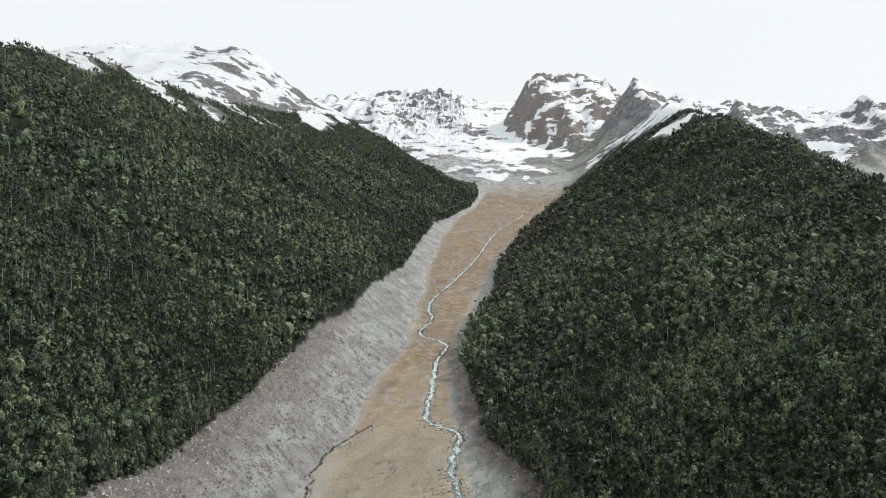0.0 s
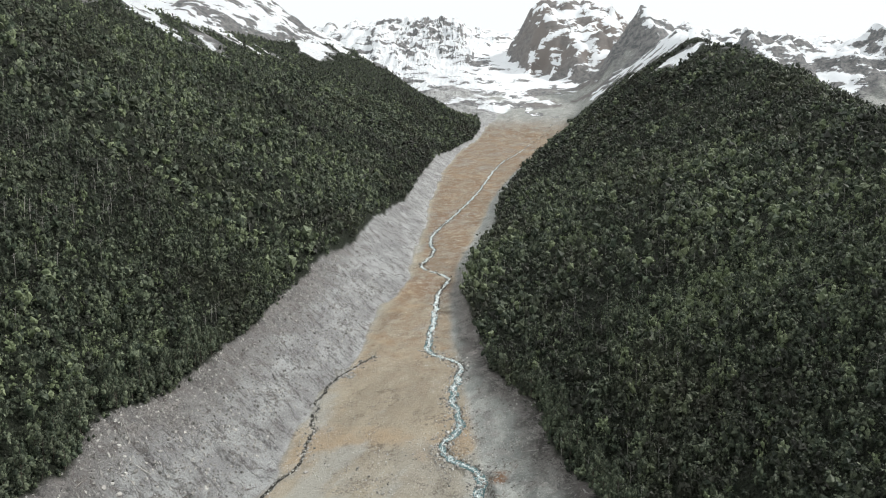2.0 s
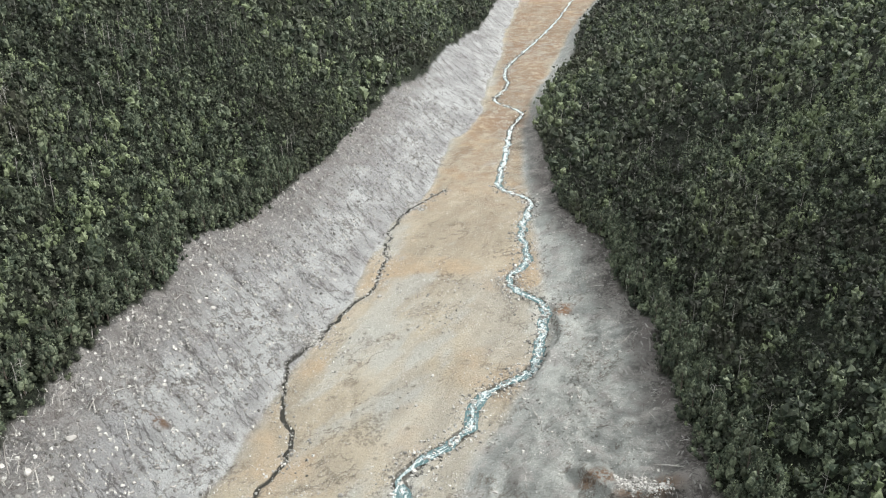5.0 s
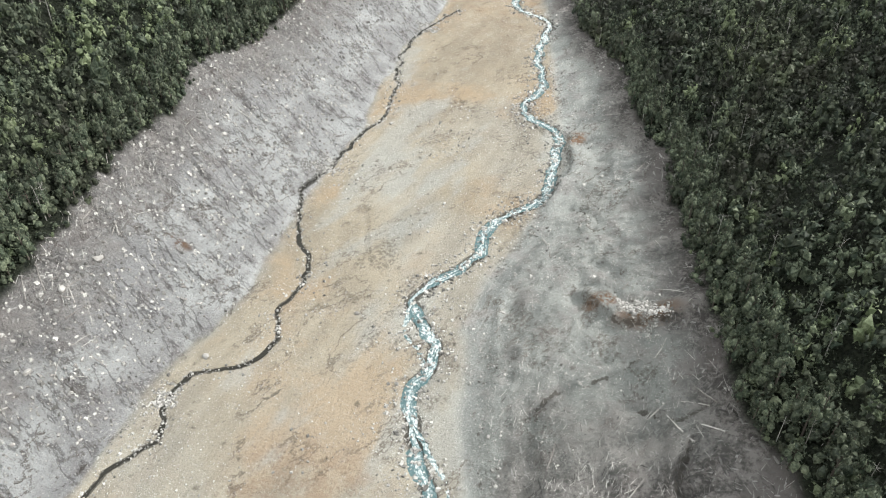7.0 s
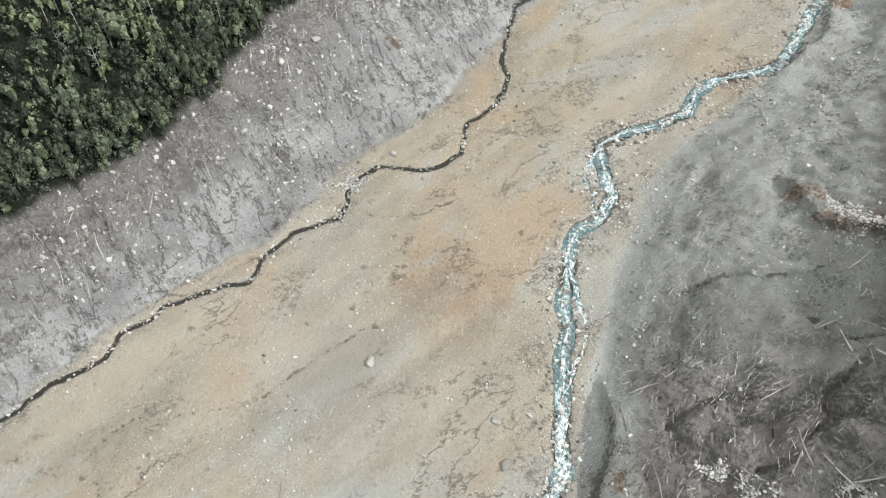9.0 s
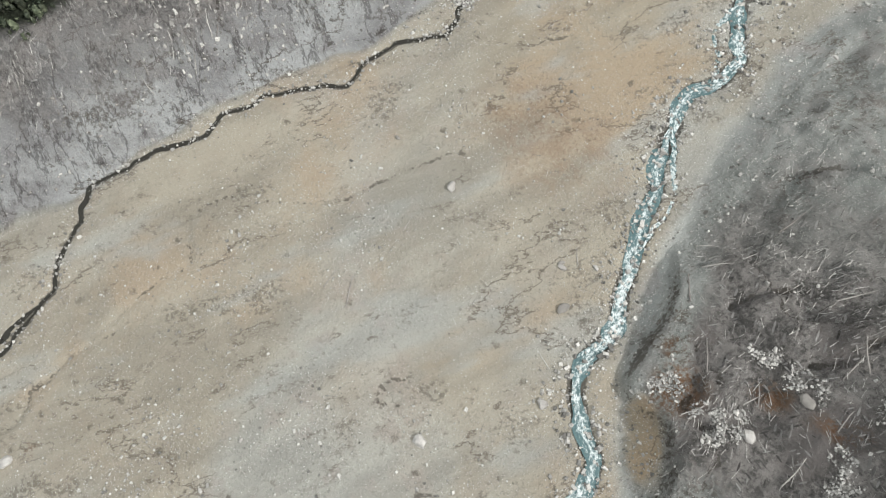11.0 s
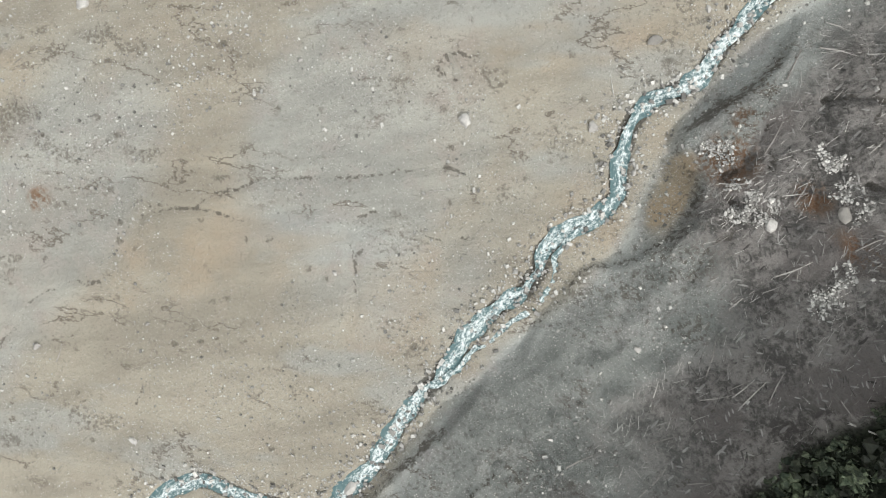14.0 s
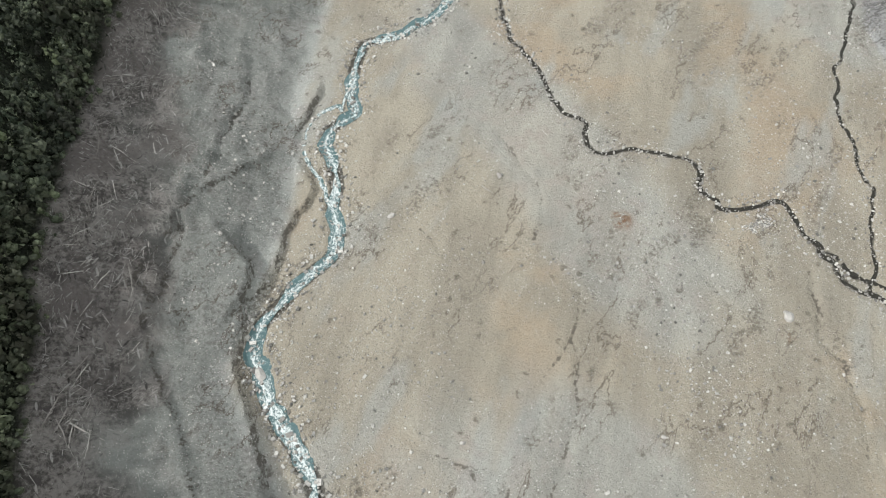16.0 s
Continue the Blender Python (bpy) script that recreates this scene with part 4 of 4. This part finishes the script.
v, f, tn = joined(SNAGS, sx, sy, ground_z(sx, sy), rng.uniform(10, 14.5, len(sx)), rng.uniform(0.8, 1.2, len(sx)), sx * 0)
tagged(new("dead_forest_trees", raw_mesh("dead_forest_trees", v, f, SNAG)), "thin pale dead trunks scattered through the forest", "dead trees", kind="stuff")


# ---- boulders and rubble ----
def stone(r, fine):
    """A broken, flat-faced stone about 1 across."""
    v, f = ICO_V.copy(), ICO_F
    if fine:
        cache, out, vv = {}, [], list(v)
        for tri in f:
            mid = []
            for a, b in ((0, 1), (1, 2), (2, 0)):
                key = tuple(sorted((tri[a], tri[b])))
                if key not in cache:
                    cache[key] = len(vv)
                    c = vv[tri[a]] + vv[tri[b]]
                    vv.append(c / np.linalg.norm(c))
                mid.append(cache[key])
            a, b, c = tri
            out += [(a, mid[0], mid[2]), (b, mid[1], mid[0]), (c, mid[2], mid[1]), tuple(mid)]
        v, f = np.array(vv), np.array(out)
    for k in range(7):  # flat breaks
        n = r.normal(size=3)
        n /= np.linalg.norm(n)
        over = np.clip(v @ n - r.uniform(0.55, 0.8), 0, None)
        v = v - over[:, None] * n
    v = v * (1 + 0.06 * r.normal(size=(len(v), 1))) * (r.uniform(0.8, 1.2), r.uniform(0.6, 0.9), r.uniform(0.45, 0.7))
    return v * 0.5, f


BOULDERS = []
for k in range(9):
    ob = tagged(new("boulder", raw_mesh("boulder", *stone(np.random.default_rng(400 + k), True), STONE)), "angular pale grey granite boulder lying on debris", "boulder", "boulders on the debris")
    BOULDERS.append(ob)
# the big ones that stand out: place and size
BIG = [(-73, 90, 4.2), (-21, 80, 4.6), (-29, 24, 4.6), (-121, -59, 4.8), (-9, 54, 4.0), (-29, 90, 3.0), (43, 92, 5.0), (-69, -26, 1.9), (-10, -32, 2.4), (51, 33, 2.6), (-21, 96, 2.4),
       (-70, -9, 1.8), (37, 77, 4.2), (-38, -130, 3.0), (4, -117, 3.0), (-26, -93, 1.8), (50, -62, 5.2), (-85, -19, 1.7), (-99, 93, 2.2), (-30, 91, 2.4), (-34, 264, 2.2), (-156, 140, 3.4),
       (-110, 169, 3.6), (-157, 168, 4.2), (-152, 184, 4.4), (-70, 326, 3.0), (-137, 270, 4.0), (-143, 270, 3.6), (-3, 197, 2.6), (-59, 195, 2.4)]
more = [(rng.uniform(-200, 60), rng.uniform(-200, 330)) for k in range(3000)]
mx, my = np.array(more).T
g = (field_at(SCREE, mx, my) + 0.8 * field_at(STONY, mx, my) + 0.25 * field_at(GRIT, mx, my)) * (1 - field_at(WOODED, mx, my)) * (1 - 0.9 * field_at(WET, mx, my))
sel = np.argsort(-g + 0.5 * rng.uniform(size=len(g)))[:250]
PLACES = BIG + [(float(mx[k]), float(my[k]), float(rng.uniform(0.9, 2.0))) for k in sel]
for k, (x, y, size) in enumerate(PLACES):
    m = pose(x, y, float(ground_z(x, y)) + 0.05 * size, 0, 0, float(rng.uniform(0, 360)))
    ob = BOULDERS[k] if k < len(BOULDERS) else copy_thing(BOULDERS[k % len(BOULDERS)], m)
    ob.matrix_basis = m @ Matrix.Diagonal((size, size, size, 1))
    if size > 3.9:
        tagged(ob, "very large pale granite boulder on the debris")

RUBBLES = [stone(np.random.default_rng(430 + k), False) for k in range(6)]
BLOCK_V = np.array([(x, y, z) for z in (-0.4, 0.4) for y in (-0.5, 0.5) for x in (-0.5, 0.5)])
BLOCK_F = np.array([(0, 1, 5), (0, 5, 4), (1, 3, 7), (1, 7, 5), (3, 2, 6), (3, 6, 7), (2, 0, 4), (2, 4, 6), (4, 5, 7), (4, 7, 6)])
CHIPS = []
for k in range(10):
    r = np.random.default_rng(440 + k)
    v = BLOCK_V * r.uniform(0.6, 1.15, 3) + r.uniform(-0.16, 0.16, (8, 3))
    v[4:, :2] *= r.uniform(0.45, 0.9)
    CHIPS.append((v, BLOCK_F))


def rubble(name, count, x0, x1, y0, y1, lo, hi, shapes, label, weight):
    x, y = rng.uniform(x0, x1, count), rng.uniform(y0, y1, count)
    keep = rng.uniform(size=count) < weight(x, y) * (1 - field_at(WOODED, x, y))
    x, y = x[keep], y[keep]
    size = 0.8 * (lo + (hi - lo) * rng.uniform(size=len(x)) ** 2.8)
    v, f, tn = joined(shapes, x, y, ground_z(x, y) + 0.08 * size, size, np.ones(len(x)), x * 0)
    tagged(new(name, raw_mesh(name, v, f, RUBBLE)), label, "rubble", kind="stuff")


rubble("rubble", 90000, -215, 75, -215, 400, 0.4, 1.6, CHIPS, "scattered pale stones over the mud and scree", lambda x, y: np.clip(field_at(GRIT, x, y) - 0.35, 0, 1) * smooth(-0.25, 0.3, fractal(x * 0.9 + y * 0.4, y * 0.35, 12, 3, 151)) * 0.8)
rubble("rubble", 60000, -60, 90, -240, 480, 0.5, 2.1, CHIPS, "pale cobbles and blocks along the stream", lambda x, y: field_at(STONY, x, y) ** 1.3 * 0.8)
rubble("rubble", 24000, -175, -40, -150, 480, 0.4, 1.5, CHIPS, "pale cobbles along the dark stream", lambda x, y: field_at(STONY, x, y) ** 1.3 * 0.6)
rubble("rubble", 36000, -190, -60, 60, 620, 0.4, 2.1, CHIPS, "pale blocks on the grey scree", lambda x, y: smooth(2, 14, along(y, TOE_L) - x) * 0.45)


def stones_in(line, every, spread, lo, hi, sink, label):
    """Stones that stand in a stream bed and along its edge, breaking its outline."""
    i = np.repeat(np.arange(len(line)), every)
    x, y = line[i, 0] + rng.normal(0, spread, len(i)), line[i, 1] + rng.normal(0, spread, len(i))
    keep = (y > -260) & (y < 900) & (lumps(x, y, 9, 152) + rng.uniform(-0.8, 0.8, len(i)) > -0.25)
    x, y = x[keep], y[keep]
    size = lo + (hi - lo) * rng.uniform(size=len(x)) ** 2.5
    z = np.maximum(ground_z(x, y), land(x, y, False) - sink) + 0.05 * size
    v, f, tn = joined(CHIPS, x, y, z, size, np.ones(len(x)), x * 0)
    tagged(new("rubble", raw_mesh("rubble", v, f, RUBBLE)), label, "rubble", kind="stuff")


stones_in(MAIN, 3, 2.6, 0.5, 2.1, 0.55, "wet pale boulders standing in the white rapids")
stones_in(SIDE, 3, 1.1, 0.3, 1.3, 0.4, "grey stones breaking the narrow dark stream")
stones_in(BROOK, 2, 0.9, 0.3, 1.0, 0.3, "grey stones along a thin dark rivulet")
for px, py, wide in [(24, 76, 3), (28, 77, 2.5), (31, 72, 3), (34, 75, 3.5), (33, 81, 2.5), (38, 96, 3.5), (43, 96, 4), (29, 97, 4), (15, 78, 5), (59, 77, 4.5), (57, 84, 4), (46, 184, 8), (40, 188, 5), (60, 100, 5),
                     (-95, 285, 7), (-68, 440, 9), (-118, 150, 6), (-125, -95, 6)]:
    rubble("rubble", int(50 * wide * wide), px - wide, px + wide, py - wide, py + wide, 0.55, 2.0, RUBBLES, "cluster of pale broken rock on dark debris" if px > 0 else "cluster of pale broken rock on the scree",
           lambda x, y: 0.75 * smooth(0.95, 0.1, np.hypot(x - px, y - py) / wide + 0.75 * lumps(x, y, 2.2, 150)))


# ---- fallen trees ----
def log(r, fine):
    bend = r.uniform(-0.04, 0.04)
    if not fine:
        return rod((-0.5, 0, 0), (0.5, bend, 0.0), 0.032, 0.018, 3)
    bits = [rod((-0.5, 0, 0), (0, bend, 0.005), 0.022, 0.018, 6), rod((0, bend, 0.005), (0.5, 0, 0), 0.018, 0.008, 6)]
    for n in range(5):  # torn roots
        a = 1.26 * n
        bits.append(rod((-0.49, 0, 0), (-0.53, 0.06 * math.cos(a), 0.05 * math.sin(a)), 0.009, 0.003, 3))
    for n in range(3):
        h = r.uniform(0.0, 0.4)
        bits.append(rod((h, bend * 0.5, 0), (h + 0.07, r.uniform(-0.09, 0.09), 0.03), 0.006, 0.003, 3))
    return merged(bits)


def heading(x, y):
    """Fallen trunks lie roughly along the flow near the woods' edge."""
    return np.where(x < 0, 118, 100) + 45 * lumps(x, y, 20, 171) + rng.normal(0, 30, np.shape(x))


LOGS = []
for k in range(6):
    v, f = log(np.random.default_rng(500 + k), True)
    LOGS.append(tagged(new("fallen_log", raw_mesh("fallen_log", v, f, WOOD)), "bleached grey fallen trunk with torn roots on debris", "log", "fallen logs on the debris"))
n = 330000
lx, ly = rng.uniform(-235, 118, n), rng.uniform(-230, 420, n)
lit = field_at(LITTER, lx, ly) * (1 - field_at(WOODED, lx, ly))
keep = rng.uniform(size=n) < np.maximum(lit * (0.25 + 0.9 * np.clip(lumps(lx, ly, 14, 170) + 0.25, 0, 1)), 0.003)
lx, ly = lx[keep], ly[keep]
long = (0.6 + 3.0 * rng.uniform(size=len(lx)) ** 2.2) * np.where(rng.uniform(size=len(lx)) < 0.025, 2.8, 1.0)
order = np.argsort(-long)[:280]
turn = heading(lx, ly)


def tilt_at(x, y, degrees, size):
    c, s = math.cos(radians(degrees)), math.sin(radians(degrees))
    a, b = float(ground_z(x - c * size / 2, y - s * size / 2)), float(ground_z(x + c * size / 2, y + s * size / 2))
    return a, b


for k, i in enumerate(order):
    x, y, size, deg = float(lx[i]), float(ly[i]), float(long[i]), float(turn[i])
    a, b = tilt_at(x, y, deg, size)
    m = pose(x, y, max((a + b) / 2, float(ground_z(x, y)) - 0.1) + 0.012 * size, 0, -math.degrees(math.atan2(b - a, size)), deg)
    ob = LOGS[k] if k < len(LOGS) else copy_thing(LOGS[k % len(LOGS)], m)
    ob.matrix_basis = m @ Matrix.Diagonal((size, size, size, 1))
for x, y, size, deg in [(63, 290, 13, 172), (58, 296, 8, 140), (88, 66, 11, 35), (94, 60, 10, 70), (104, -52, 12, 80), (107, -40, 10, 120), (101, -66, 11, 60), (-30, 168, 6, 30), (-15, 8, 7, 60), (-76, 72, 6, 100)]:
    a, b = tilt_at(x, y, deg, size)
    m = pose(x, y, max((a + b) / 2, float(ground_z(x, y)) - 0.1) + 0.012 * size, 0, -math.degrees(math.atan2(b - a, size)), deg)
    copy_thing(LOGS[int(size) % 6], m).matrix_basis = m @ Matrix.Diagonal((size, size, size, 1))
# long trunks thrown down along the edge of both woods
for k in range(110):
    left = k < 60
    y = float(rng.uniform(55, 330) if left else rng.uniform(-150, 190))
    x = float(along(y, FOREST_L) + rng.uniform(2, 30) if left else along(y, FOREST_R) - rng.uniform(2, 24))
    size, deg = float(rng.uniform(4.5, 11)), float(heading(x, y))
    a, b = tilt_at(x, y, deg, size)
    m = pose(x, y, max((a + b) / 2, float(ground_z(x, y)) - 0.1) + 0.012 * size, 0, -math.degrees(math.atan2(b - a, size)), deg)
    copy_thing(LOGS[k % 6], m).matrix_basis = m @ Matrix.Diagonal((size, size, size, 1))
rest = np.setdiff1d(np.arange(len(lx)), order)
vs, fs, nv = [], [], 0
THIN = [log(np.random.default_rng(520 + k), False) for k in range(4)]
for k, (v, f) in enumerate(THIN):
    i = rest[rest % 4 == k]
    c, s, size = np.cos(np.radians(turn[i])), np.sin(np.radians(turn[i])), long[i]
    ends = [ground_z(lx[i] + q * c * size / 2, ly[i] + q * s * size / 2) for q in (-1, 1)]
    up = np.arctan2(ends[1] - ends[0], size) + rng.normal(0, 0.08, len(i))
    ahead = np.stack([c * np.cos(up), s * np.cos(up), np.sin(up)], -1)
    aside = np.stack([-s, c, 0 * s], -1)
    over = np.cross(ahead, aside)
    mid = np.stack([lx[i], ly[i], np.maximum((ends[0] + ends[1]) / 2, ground_z(lx[i], ly[i]) - 0.1) + 0.02 * size], -1)
    at = mid[:, None] + size[:, None, None] * (v[None, :, :1] * ahead[:, None] + v[None, :, 1:2] * aside[:, None] + v[None, :, 2:] * over[:, None])
    vs.append(at.reshape(-1, 3))
    fs.append((f[None] + nv + (np.arange(len(i)) * len(v))[:, None, None]).reshape(-1, 3))
    nv += len(i) * len(v)
tagged(new("fallen_timber", raw_mesh("fallen_timber", np.vstack(vs), np.vstack(fs), WOODS)), "jumbled bleached sticks and broken trunks on dark debris", "timber", kind="stuff")
